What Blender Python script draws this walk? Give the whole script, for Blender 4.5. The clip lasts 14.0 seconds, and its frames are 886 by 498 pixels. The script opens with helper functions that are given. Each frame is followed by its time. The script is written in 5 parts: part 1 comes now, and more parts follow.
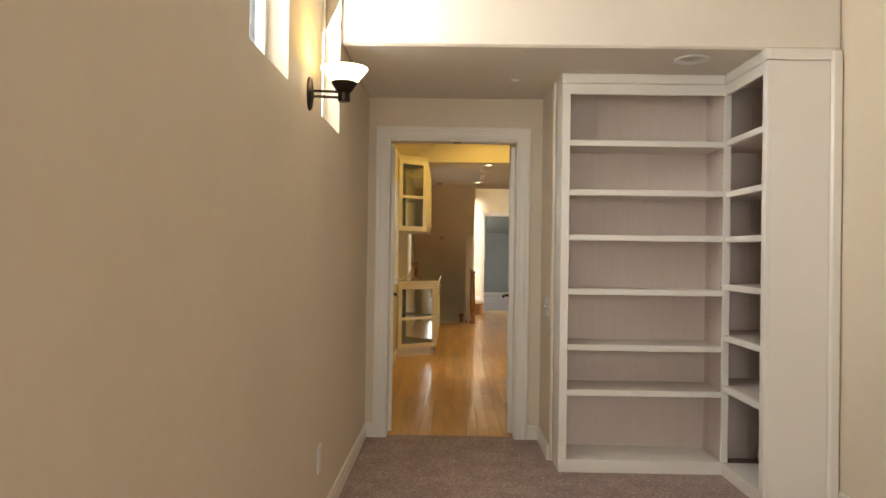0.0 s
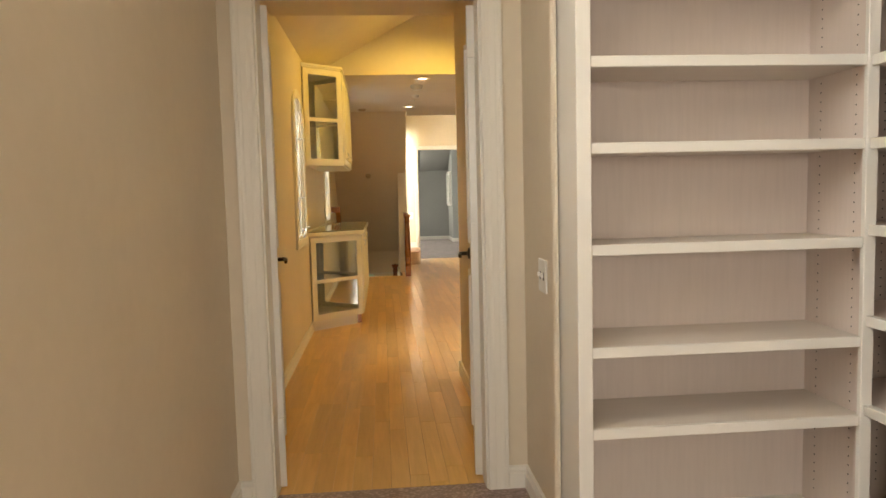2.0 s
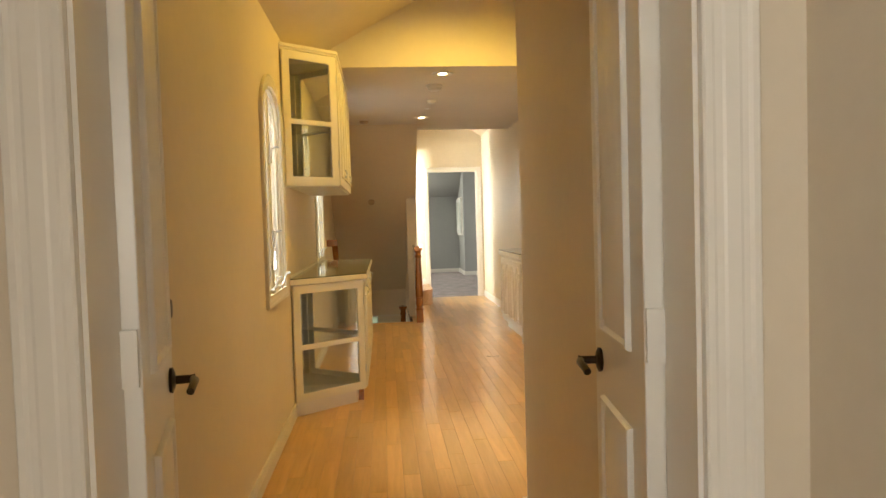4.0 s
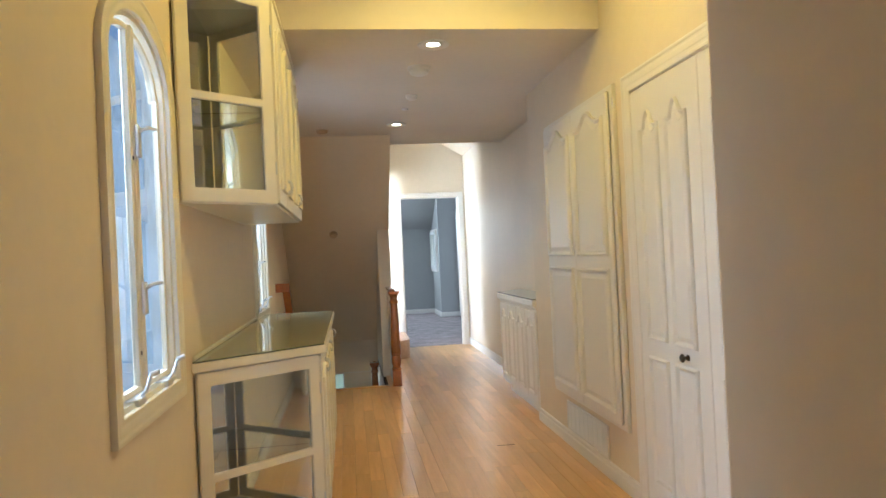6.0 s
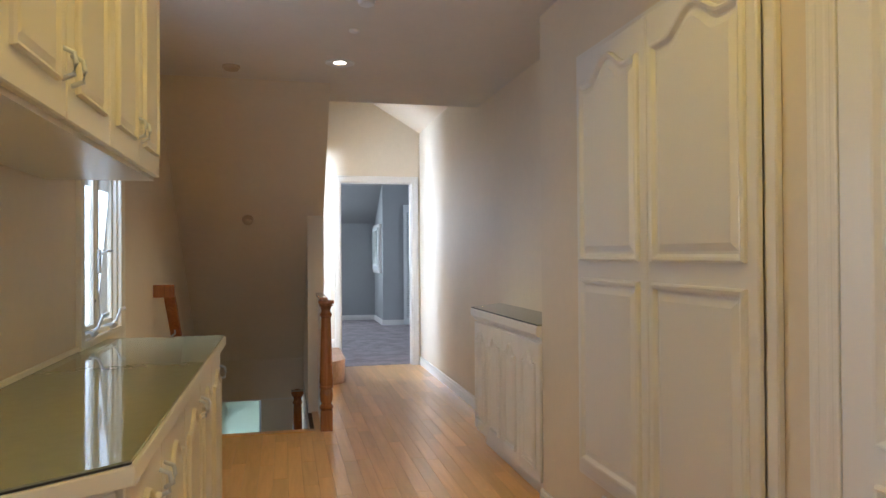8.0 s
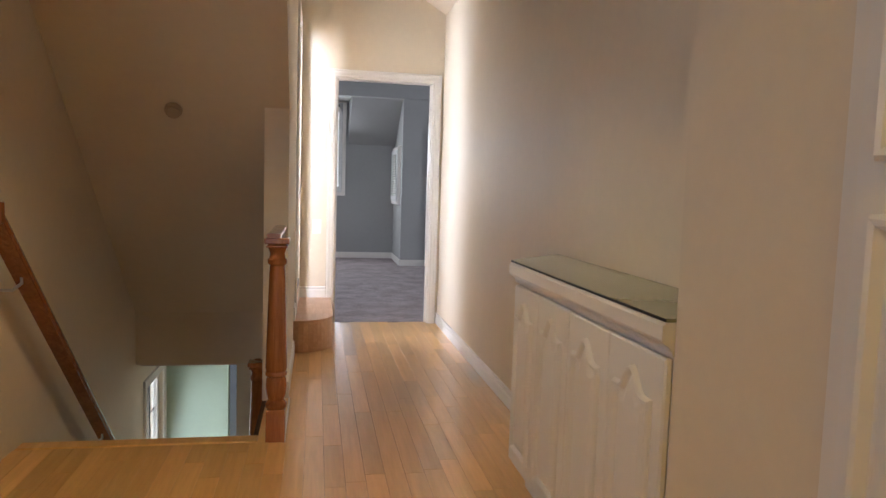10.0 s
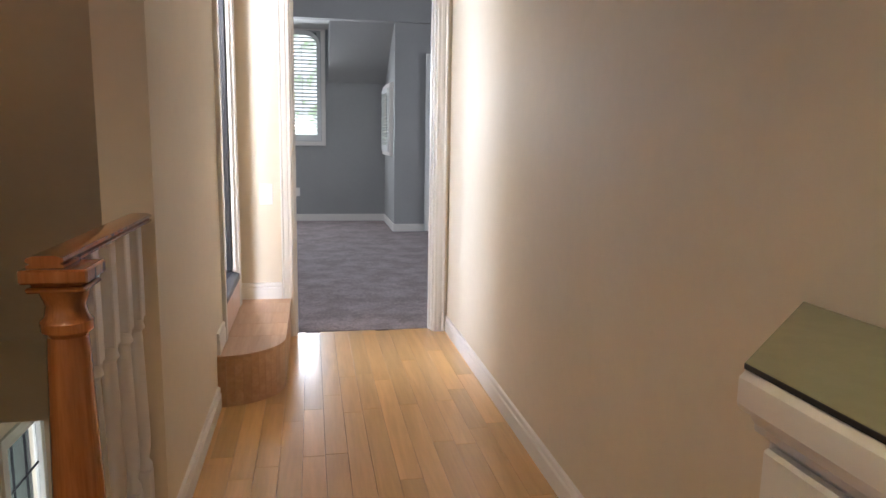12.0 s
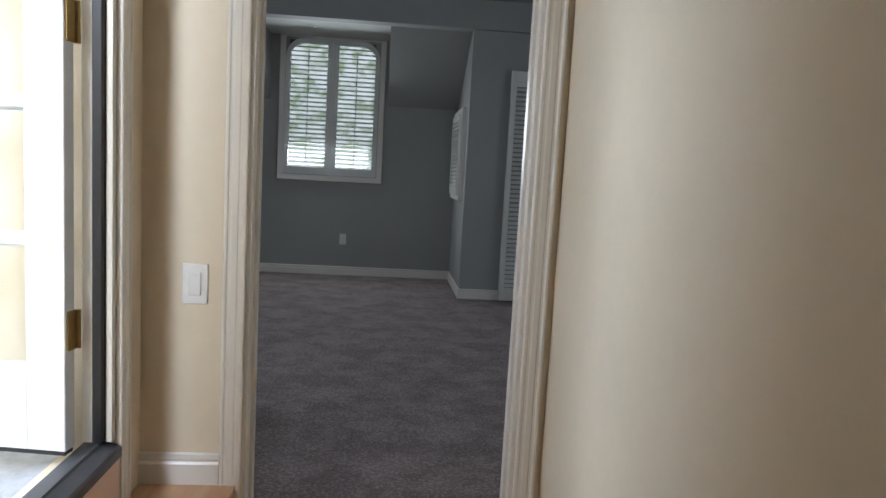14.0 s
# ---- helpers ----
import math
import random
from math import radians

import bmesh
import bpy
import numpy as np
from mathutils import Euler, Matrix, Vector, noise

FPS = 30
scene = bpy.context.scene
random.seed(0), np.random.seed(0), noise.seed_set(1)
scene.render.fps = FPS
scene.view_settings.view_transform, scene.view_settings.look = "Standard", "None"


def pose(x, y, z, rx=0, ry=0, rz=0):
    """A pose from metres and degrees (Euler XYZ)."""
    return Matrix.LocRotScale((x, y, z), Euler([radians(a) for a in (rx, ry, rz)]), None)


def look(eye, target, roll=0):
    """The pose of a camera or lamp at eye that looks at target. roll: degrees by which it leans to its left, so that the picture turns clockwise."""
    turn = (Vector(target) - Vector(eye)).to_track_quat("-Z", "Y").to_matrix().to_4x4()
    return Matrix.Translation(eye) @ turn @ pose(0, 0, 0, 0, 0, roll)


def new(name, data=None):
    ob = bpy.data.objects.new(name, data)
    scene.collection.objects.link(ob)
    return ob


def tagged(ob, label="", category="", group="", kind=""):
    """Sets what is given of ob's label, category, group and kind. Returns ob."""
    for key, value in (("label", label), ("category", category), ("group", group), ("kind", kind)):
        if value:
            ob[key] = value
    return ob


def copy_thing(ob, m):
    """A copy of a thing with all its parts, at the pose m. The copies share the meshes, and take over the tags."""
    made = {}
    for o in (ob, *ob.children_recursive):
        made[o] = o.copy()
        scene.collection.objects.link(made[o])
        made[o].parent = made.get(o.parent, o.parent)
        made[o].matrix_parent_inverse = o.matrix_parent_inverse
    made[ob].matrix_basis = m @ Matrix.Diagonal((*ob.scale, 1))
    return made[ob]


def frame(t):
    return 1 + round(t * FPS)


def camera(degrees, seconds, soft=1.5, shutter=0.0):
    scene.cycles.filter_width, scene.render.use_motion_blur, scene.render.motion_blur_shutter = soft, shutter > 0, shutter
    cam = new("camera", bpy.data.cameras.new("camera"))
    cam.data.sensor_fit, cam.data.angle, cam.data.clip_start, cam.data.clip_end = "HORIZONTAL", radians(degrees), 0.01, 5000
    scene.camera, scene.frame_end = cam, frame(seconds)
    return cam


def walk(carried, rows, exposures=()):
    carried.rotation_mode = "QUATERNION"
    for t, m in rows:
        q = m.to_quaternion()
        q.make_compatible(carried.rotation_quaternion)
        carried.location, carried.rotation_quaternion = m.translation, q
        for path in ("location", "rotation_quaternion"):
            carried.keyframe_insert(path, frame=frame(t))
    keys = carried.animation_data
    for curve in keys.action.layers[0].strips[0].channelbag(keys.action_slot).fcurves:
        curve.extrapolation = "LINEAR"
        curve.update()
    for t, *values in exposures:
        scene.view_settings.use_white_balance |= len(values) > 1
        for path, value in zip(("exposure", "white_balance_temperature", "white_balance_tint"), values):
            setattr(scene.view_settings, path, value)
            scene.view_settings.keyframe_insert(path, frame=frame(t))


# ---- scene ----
cam = camera(65.3, 14.0)
PATH = [
    (0, (0.011, -1.78, 1.264), (-0.011, 0.22, 1.275), 0.8),
    (0.5, (0.025, -1.323, 1.273), (0.076, 0.676, 1.295), -1.3),
    (1, (0.035, -0.827, 1.237), (0.141, 1.17, 1.266), -1.0),
    (1.5, (0.039, -0.356, 1.248), (0.23, 1.635, 1.242), -1.1),
    (2, (0.056, 0.161, 1.236), (0.226, 2.147, 1.078), -1.4),
    (2.5, (-0.01, 0.654, 1.264), (0.191, 2.641, 1.153), -1.9),
    (3, (-0.002, 1.11, 1.255), (0.167, 3.1, 1.157), -1.5),
    (5.5, (-0.009, 3.286, 1.284), (0.192, 5.276, 1.279), -2.7),
    (6, (-0.014, 3.773, 1.285), (0.259, 5.754, 1.301), -2.7),
    (6.5, (0.02, 4.253, 1.282), (0.307, 6.232, 1.294), -3.0),
    (7, (0.013, 4.708, 1.278), (0.382, 6.674, 1.289), -2.9),
    (9.5, (0.487, 6.988, 1.217), (0.934, 8.937, 1.212), 2.0),
    (10, (0.591, 7.474, 1.184), (0.952, 9.433, 1.013), 1.8),
    (10.5, (0.644, 7.961, 1.168), (1.042, 9.898, 0.868), 1.9),
    (11, (0.72, 8.436, 1.16), (1.081, 10.375, 0.831), 2.0),
    (11.5, (0.76, 8.919, 1.176), (1.119, 10.854, 0.819), 0.5),
    (12, (0.849, 9.403, 1.174), (1.22, 11.342, 0.855), 1.0),
    (12.5, (0.915, 9.916, 1.188), (1.269, 11.871, 0.966), 1.7),
    (13, (1.025, 10.419, 1.178), (1.333, 12.38, 0.929), 1.7),
    (13.5, (1.084, 10.927, 1.181), (1.312, 12.9, 0.948), 3.0),
    (14, (1.143, 11.412, 1.2), (1.306, 13.393, 0.979), 3.2),
]
EXPOSURES = [(0.0, -0.25, 7500, 11), (0.5, -0.43, 7600, 11), (1.0, -0.22, 7700, 10), (1.5, -0.10, 7800, 10), (2.0, 0.17, 7900, 10), (3.2, 0.17, 7900, 8), (5.5, 0.26, 5800, 10), (6.0, 0.20, 5200, 8), (6.5, 0.0, 5000, 7), (7.2, -0.12, 5000, 9), (9.5, -0.36, 5950, 20), (11.5, -0.32, 5850, 20), (13.0, -0.74, 6100, 14), (13.5, -1.02, 6050, 13), (14.0, -1.62, 5900, 12)]
walk(cam, [(t, look(eye, target, roll)) for t, eye, target, roll in PATH], EXPOSURES)

# ---- world and large lights ----
world = bpy.data.worlds.new("world")
scene.world = world
world.use_nodes = True
wn = world.node_tree.nodes
sky = wn.new("ShaderNodeTexSky")
sky.sky_type, sky.sun_disc = "NISHITA", False
sky.sun_elevation, sky.sun_rotation = radians(50), radians(200)
world.node_tree.links.new(sky.outputs[0], wn["Background"].inputs[0])
wn["Background"].inputs[1].default_value = 0.12


def lamp(name, kind, m, energy, color, size=0.1, size_y=None, spot=None):
    data = bpy.data.lights.new(name, kind)
    data.energy, data.color = energy, color
    if kind == "AREA":
        data.shape, data.size, data.size_y = "RECTANGLE", size, size_y or size
    elif kind == "SUN":
        data.angle = size
    else:
        data.shadow_soft_size = size
    if spot:
        data.spot_size, data.spot_blend = radians(spot), 0.6
    ob = new(name, data)
    ob.matrix_world = m
    return ob


DAY, TUNGSTEN = (0.86, 0.93, 1.0), (1.0, 0.70, 0.18)
lamp("sun", "SUN", look((0, 0, 20), (-3, 8, 0)), 0.7, (1.0, 0.95, 0.88), radians(12))
# daylight standing in the window openings and open outer door, plus two added fills
lamp("daylight_study_window", "AREA", look((-0.60, 0.40, 2.45), (2, 0.40, 1.3)), 21, DAY, 0.45, 1.1)
lamp("daylight_study_window_far", "AREA", look((-0.60, 1.49, 2.45), (2, 1.49, 1.3)), 21, DAY, 0.45, 1.1)
# unseen fill from the study's rear, where the wall has no window
lamp("fill_study_back", "AREA", look((-0.2, -3.6, 1.4), (1.9, 1.2, 0.75)), 62, DAY, 0.9, 1.6)
lamp("daylight_hall_window", "AREA", look((-1.45, 6.15, 2.15), (1.4, 6.2, 1.2)), 52, DAY, 0.7, 0.9)
lamp("daylight_bar_window", "AREA", look((-0.665, 8.75, 1.45), (2, 8.75, 1.2)), 6, DAY, 0.5, 1.0)
lamp("daylight_outer_door", "AREA", look((-1.35, 12.75, 1.6), (2, 12.95, 0.6)), 500, DAY, 2.6, 2.0)
lamp("daylight_outer_door_low", "AREA", look((-0.42, 11.25, 2.55), (0.55, 13.45, 1.2)), 190, DAY, 0.5, 0.8)
lamp("daylight_bedroom_window", "AREA", look((0.44, 18.98, 1.65), (0.44, 15, 0.2)), 62, (0.90, 0.96, 0.95), 0.9, 1.0)
# added fill at the blank right wall, lifts the bedroom
lamp("fill_bedroom_side", "AREA", look((4.1, 15.5, 1.6), (1, 15.5, 0.4)), 42, (0.90, 0.96, 0.95), 1.2, 1.4)
lamp("daylight_stair_window", "AREA", look((-0.70, 13.27, -1.1), (1, 13.27, -1.6)), 7, DAY, 0.5, 1.3)
# electric light: sconce, hall downlights; the vault spot is an added fill without a fixture
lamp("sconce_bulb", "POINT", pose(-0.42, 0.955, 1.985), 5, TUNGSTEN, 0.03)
lamp("vault_fill", "SPOT", pose(0.55, 6.45, 3.02), 60, (1.0, 0.68, 0.14), 0.05, spot=165)
lamp("hall_downlight", "SPOT", pose(0.51, 7.585, 2.44), 5.5, TUNGSTEN, 0.04, spot=150)
lamp("hall_downlight_far", "SPOT", pose(0.465, 9.90, 2.44), 48, (1.0, 0.78, 0.40), 0.04, spot=110)



# ---- materials ----
def mat(name):
    m = bpy.data.materials.new(name)
    m.use_nodes = True
    t = m.node_tree
    return m, t, t.nodes["Principled BSDF"]


def tex_noise(t, scale, detail=3.0, rough=0.55, coord="Object", stretch=(1, 1, 1)):
    c = t.nodes.new("ShaderNodeTexCoord")
    mp = t.nodes.new("ShaderNodeMapping")
    mp.inputs["Scale"].default_value = stretch
    n = t.nodes.new("ShaderNodeTexNoise")
    n.inputs["Scale"].default_value, n.inputs["Detail"].default_value, n.inputs["Roughness"].default_value = scale, detail, rough
    t.links.new(c.outputs[coord], mp.inputs[0])
    t.links.new(mp.outputs[0], n.inputs["Vector"])
    return n.outputs["Fac"]


def ramp(t, fac, stops):
    r = t.nodes.new("ShaderNodeValToRGB")
    e = r.color_ramp.elements
    while len(e) < len(stops):
        e.new(0.5)
    for k, (p, c) in enumerate(stops):
        e[k].position, e[k].color = p, (*c, 1)
    t.links.new(fac, r.inputs[0])
    return r.outputs[0]


def mix(t, fac, a, b, mode="MIX"):
    n = t.nodes.new("ShaderNodeMix")
    n.data_type, n.blend_type = "RGBA", mode
    if isinstance(fac, float):
        n.inputs[0].default_value = fac
    else:
        t.links.new(fac, n.inputs[0])
    for sock, v in ((n.inputs[6], a), (n.inputs[7], b)):
        if isinstance(v, tuple):
            sock.default_value = (*v, 1)
        else:
            t.links.new(v, sock)
    return n.outputs[2]


def bump(t, p, height, strength, dist):
    b = t.nodes.new("ShaderNodeBump")
    b.inputs["Strength"].default_value, b.inputs["Distance"].default_value = strength, dist
    t.links.new(height, b.inputs["Height"])
    t.links.new(b.outputs[0], p.inputs["Normal"])


def tint(c, k):
    return tuple(min(1, v * k) for v in c)


def paint(name, color, rough=0.5, grain=180.0, depth=0.0005, vary=0.05):
    """Rolled wall paint: fine stipple and faint broad unevenness."""
    m, t, p = mat(name)
    broad = tex_noise(t, 1.3, 3, 0.5)
    c = ramp(t, broad, [(0.25, tint(color, 1 - vary)), (0.75, tint(color, 1 + vary))])
    fine = ramp(t, tex_noise(t, 22, 2, 0.5), [(0.3, (1 - vary * 0.5,) * 3), (0.7, (1.0,) * 3)])
    t.links.new(mix(t, 1.0, c, fine, "MULTIPLY"), p.inputs["Base Color"])
    p.inputs["Roughness"].default_value = rough
    bump(t, p, tex_noise(t, grain, 2, 0.5), 0.3, depth)
    return m


def enamel(name, color, rough=0.3):
    """Sprayed satin paint on wood: faint broad unevenness in tone."""
    m, t, p = mat(name)
    c = ramp(t, tex_noise(t, 1.7, 2, 0.4), [(0.25, tint(color, 0.975)), (0.75, tint(color, 1.015))])
    t.links.new(c, p.inputs["Base Color"])
    p.inputs["Roughness"].default_value = rough
    return m


def wood(name, dark, light, rough=0.3, axis=1, grain=26.0, coat=0.0, spread=0.35):
    """Straight-grained timber, each piece toned a little differently."""
    m, t, p = mat(name)
    info = t.nodes.new("ShaderNodeObjectInfo")
    c = t.nodes.new("ShaderNodeTexCoord")
    add = t.nodes.new("ShaderNodeVectorMath")
    add.operation = "ADD"
    scl = t.nodes.new("ShaderNodeVectorMath")
    scl.operation = "SCALE"
    scl.inputs[0].default_value = (37.0, 61.0, 23.0)
    t.links.new(info.outputs["Random"], scl.inputs["Scale"])
    t.links.new(c.outputs["Object"], add.inputs[0])
    t.links.new(scl.outputs[0], add.inputs[1])
    mp = t.nodes.new("ShaderNodeMapping")
    st = [1.0, 1.0, 1.0]
    st[axis] = 0.07
    mp.inputs["Scale"].default_value = st
    t.links.new(add.outputs[0], mp.inputs[0])
    n = t.nodes.new("ShaderNodeTexNoise")
    n.inputs["Scale"].default_value, n.inputs["Detail"].default_value, n.inputs["Distortion"].default_value = grain, 6, 1.4
    t.links.new(mp.outputs[0], n.inputs["Vector"])
    f = t.nodes.new("ShaderNodeTexNoise")
    f.inputs["Scale"].default_value, f.inputs["Detail"].default_value = grain * 7, 3
    t.links.new(mp.outputs[0], f.inputs["Vector"])
    col = ramp(t, n.outputs["Fac"], [(0.3, dark), (0.55, tuple((a + b) / 2 for a, b in zip(dark, light))), (0.7, light)])
    col = mix(t, 0.18, col, ramp(t, f.outputs["Fac"], [(0.35, tint(dark, 0.85)), (0.6, light)]))
    tone = ramp(t, info.outputs["Random"], [(0.0, (1 - spread,) * 3), (1.0, (1.0 + spread * 0.3,) * 3)])
    col = mix(t, 1.0, col, tone, "MULTIPLY")
    t.links.new(col, p.inputs["Base Color"])
    p.inputs["Roughness"].default_value = rough
    p.inputs["Coat Weight"].default_value, p.inputs["Coat Roughness"].default_value = coat, 0.12
    bump(t, p, f.outputs["Fac"], 0.08, 0.0003)
    return m


def plain(name, color, rough=0.4, metal=0.0, vary=0.12):
    m, t, p = mat(name)
    n = tex_noise(t, 30, 3)
    t.links.new(ramp(t, n, [(0.3, tint(color, 1 - vary)), (0.7, tint(color, 1 + vary))]), p.inputs["Base Color"])
    p.inputs["Roughness"].default_value, p.inputs["Metallic"].default_value = rough, metal
    return m


def carpet(name, dark, light):
    m, t, p = mat(name)
    col = mix(t, 0.5, ramp(t, tex_noise(t, 4.5, 6, 0.65), [(0.41, dark), (0.59, light)]),
              ramp(t, tex_noise(t, 90, 3, 0.7), [(0.35, tint(dark, 0.7)), (0.65, tint(light, 1.15))]))
    v = t.nodes.new("ShaderNodeTexVoronoi")
    v.inputs["Scale"].default_value = 62.0
    c = t.nodes.new("ShaderNodeTexCoord")
    t.links.new(c.outputs["Object"], v.inputs["Vector"])
    col = mix(t, 1.0, col, ramp(t, v.outputs["Distance"], [(0.15, (1.0,) * 3), (0.6, (0.62,) * 3)]), "MULTIPLY")
    t.links.new(col, p.inputs["Base Color"])
    p.inputs["Roughness"].default_value = 0.95
    p.inputs["Sheen Weight"].default_value = 0.1
    bump(t, p, tex_noise(t, 260, 3, 0.7), 0.8, 0.004)
    return m


def glass_mat(name, color=(0.95, 0.98, 0.97), rough=0.0):
    m, t, p = mat(name)
    p.inputs["Base Color"].default_value = (*color, 1)
    p.inputs["Transmission Weight"].default_value, p.inputs["Roughness"].default_value, p.inputs["IOR"].default_value = 1.0, rough, 1.45
    return m


def glow(name, color, strength):
    m, t, p = mat(name)
    p.inputs["Base Color"].default_value = (*color, 1)
    p.inputs["Emission Color"].default_value, p.inputs["Emission Strength"].default_value = (*color, 1), strength
    return m


M_WALL = paint("wall_paint_beige", (0.70, 0.605, 0.48), 0.6)
M_HALL = paint("wall_paint_cream", (0.74, 0.64, 0.485), 0.56)
M_CEIL = paint("ceiling_paint", (0.74, 0.68, 0.60), 0.75, 90, 0.001)
M_TRIM = enamel("trim_enamel", (0.80, 0.76, 0.69), 0.32)
M_WHITE = enamel("cabinet_enamel_white", (0.80, 0.77, 0.72), 0.3)
M_CREAM = enamel("cabinet_enamel_cream", (0.80, 0.75, 0.62), 0.3)
M_PICKLED = wood("whitewashed_wood", (0.70, 0.60, 0.545), (0.73, 0.63, 0.575), 0.45, 2, 12, 0.0, 0.04)
M_PICKLED_X = wood("whitewashed_wood_shelf", (0.735, 0.66, 0.595), (0.75, 0.675, 0.61), 0.4, 0, 12, 0.0, 0.04)
M_GREY = paint("bedroom_paint_grey", (0.36, 0.36, 0.34), 0.65)
M_GREEN = paint("stair_paint_green", (0.50, 0.62, 0.47), 0.6)
M_FLOOR = wood("floor_oak", (0.69, 0.385, 0.132), (0.86, 0.52, 0.195), 0.29, 1, 12, 0.25, 0.18)
M_SUB = plain("floor_joint_dark", (0.07, 0.035, 0.015), 0.8)
M_RAIL = wood("rail_cherry", (0.25, 0.075, 0.018), (0.45, 0.17, 0.046), 0.22, 2, 30, 0.5, 0.1)
M_STEP = wood("step_maple", (0.52, 0.29, 0.15), (0.66, 0.41, 0.24), 0.4, 1, 14, 0.15, 0.12)
M_CARPET = carpet("carpet_taupe", (0.42, 0.29, 0.255), (0.62, 0.46, 0.41))
M_CARPET2 = carpet("carpet_plum_grey", (0.19, 0.138, 0.132), (0.45, 0.355, 0.345))
M_GLASS = glass_mat("clear_glass")
M_TOP = plain("counter_green_glass", (0.31, 0.32, 0.20), 0.06, 0.0, 0.03)
M_BRONZE = plain("dark_bronze", (0.045, 0.03, 0.02), 0.35, 0.9)
M_BRASS = plain("antique_brass", (0.36, 0.24, 0.09), 0.35, 0.9)
M_DARK = plain("dark_gasket", (0.015, 0.014, 0.016), 0.5)
M_PLASTIC = plain("white_plastic", (0.78, 0.76, 0.72), 0.35, 0, 0.03)
M_TAN = plain("tan_painted_plastic", (0.50, 0.38, 0.24), 0.5, 0, 0.04)
M_SHADE = glow("lit_glass_shade", (1.0, 0.86, 0.58), 7.0)
M_BULB = glow("lit_bulb", (1.0, 0.82, 0.55), 14.0)
M_DECK = plain("deck_coating", (0.42, 0.44, 0.46), 0.7)
M_MIRROR = plain("mirror", (0.85, 0.88, 0.86), 0.03, 1.0, 0.0)
M_TILE = enamel("peach_tile", (0.68, 0.46, 0.33), 0.35)
M_STEEL = plain("white_metal", (0.66, 0.68, 0.70), 0.35, 0.3, 0.03)
M_DARK2 = paint("threshold_bronze", (0.05, 0.052, 0.058), 0.4, 50, 0.0006, 0.3)
M_DOOR = enamel("outer_door_enamel", (0.72, 0.73, 0.74), 0.35)
M_SHUT = enamel("shutter_enamel", (0.74, 0.74, 0.70), 0.4)
M_SHUT2 = paint("dormer_paint", (0.62, 0.62, 0.58), 0.6)
M_DARKGREY = plain("dark_grey_reveal", (0.08, 0.085, 0.085), 0.7)
M_GROUND = plain("outdoor_ground", (0.22, 0.21, 0.18), 0.9)


def outside(name, low, high, strength, scale=0.0, leaf=(0.1, 0.16, 0.06)):
    """Plain distance seen through a window: sky over a pale haze, with foliage where scale is set."""
    m, t, p = mat(name)
    c = t.nodes.new("ShaderNodeTexCoord")
    sp = t.nodes.new("ShaderNodeSeparateXYZ")
    t.links.new(c.outputs["Generated"], sp.inputs[0])
    col = ramp(t, sp.outputs["Z"], [(0.0, low), (1.0, high)])
    if scale:
        col = mix(t, ramp(t, tex_noise(t, scale, 6, 0.7), [(0.47, (0, 0, 0)), (0.58, (1, 1, 1))]), col, leaf)
    p.inputs["Base Color"].default_value = (0, 0, 0, 1)
    p.inputs["Roughness"].default_value = 1.0
    t.links.new(col, p.inputs["Emission Color"])
    p.inputs["Emission Strength"].default_value = strength
    return m


M_OUT_WHITE = outside("bright_sky", (1.0, 1.0, 1.0), (1.0, 1.0, 1.0), 2.2)
M_OUT_BLUE = outside("blue_haze", (0.42, 0.60, 0.80), (0.55, 0.72, 0.90), 0.75, 2.5, (0.33, 0.46, 0.58))
M_OUT_TREES = outside("trees_and_sky", (0.75, 0.85, 0.78), (0.95, 1.0, 1.0), 2.4, 5.0, (0.34, 0.44, 0.28))
M_OUT_STAIR = outside("pale_garden", (0.8, 0.95, 0.9), (1.0, 1.0, 1.0), 6.5, 6.0, (0.80, 0.88, 0.84))


# ---- mesh helpers ----
def box(bm, x0, y0, z0, x1, y1, z1):
    v = [bm.verts.new((x, y, z)) for z in (z0, z1) for y in (y0, y1) for x in (x0, x1)]
    for f in ((0, 2, 3, 1), (4, 5, 7, 6), (0, 1, 5, 4), (2, 6, 7, 3), (0, 4, 6, 2), (1, 3, 7, 5)):
        bm.faces.new([v[k] for k in f])
    return v


def prism(bm, poly, axis, a, b):
    """A polygon of two coordinates, drawn out along an axis from a to b."""
    def at(p, w):
        q = list(p)
        q.insert(axis, w)
        return q
    lo, hi = [bm.verts.new(at(p, a)) for p in poly], [bm.verts.new(at(p, b)) for p in poly]
    bm.faces.new(lo), bm.faces.new(hi[::-1])
    for k in range(len(poly)):
        n = (k + 1) % len(poly)
        bm.faces.new((lo[n], lo[k], hi[k], hi[n]))


def lathe(bm, profile, seg=20, m=Matrix()):
    """A profile of (radius, height), turned about z."""
    rings = []
    for r, z in profile:
        rings.append([bm.verts.new(m @ Vector((r * math.cos(6.28318 * k / seg), r * math.sin(6.28318 * k / seg), z))) for k in range(seg)])
    for a, b in zip(rings, rings[1:]):
        for k in range(seg):
            n = (k + 1) % seg
            bm.faces.new((a[k], a[n], b[n], b[k]))
    bm.faces.new(rings[0][::-1]), bm.faces.new(rings[-1])


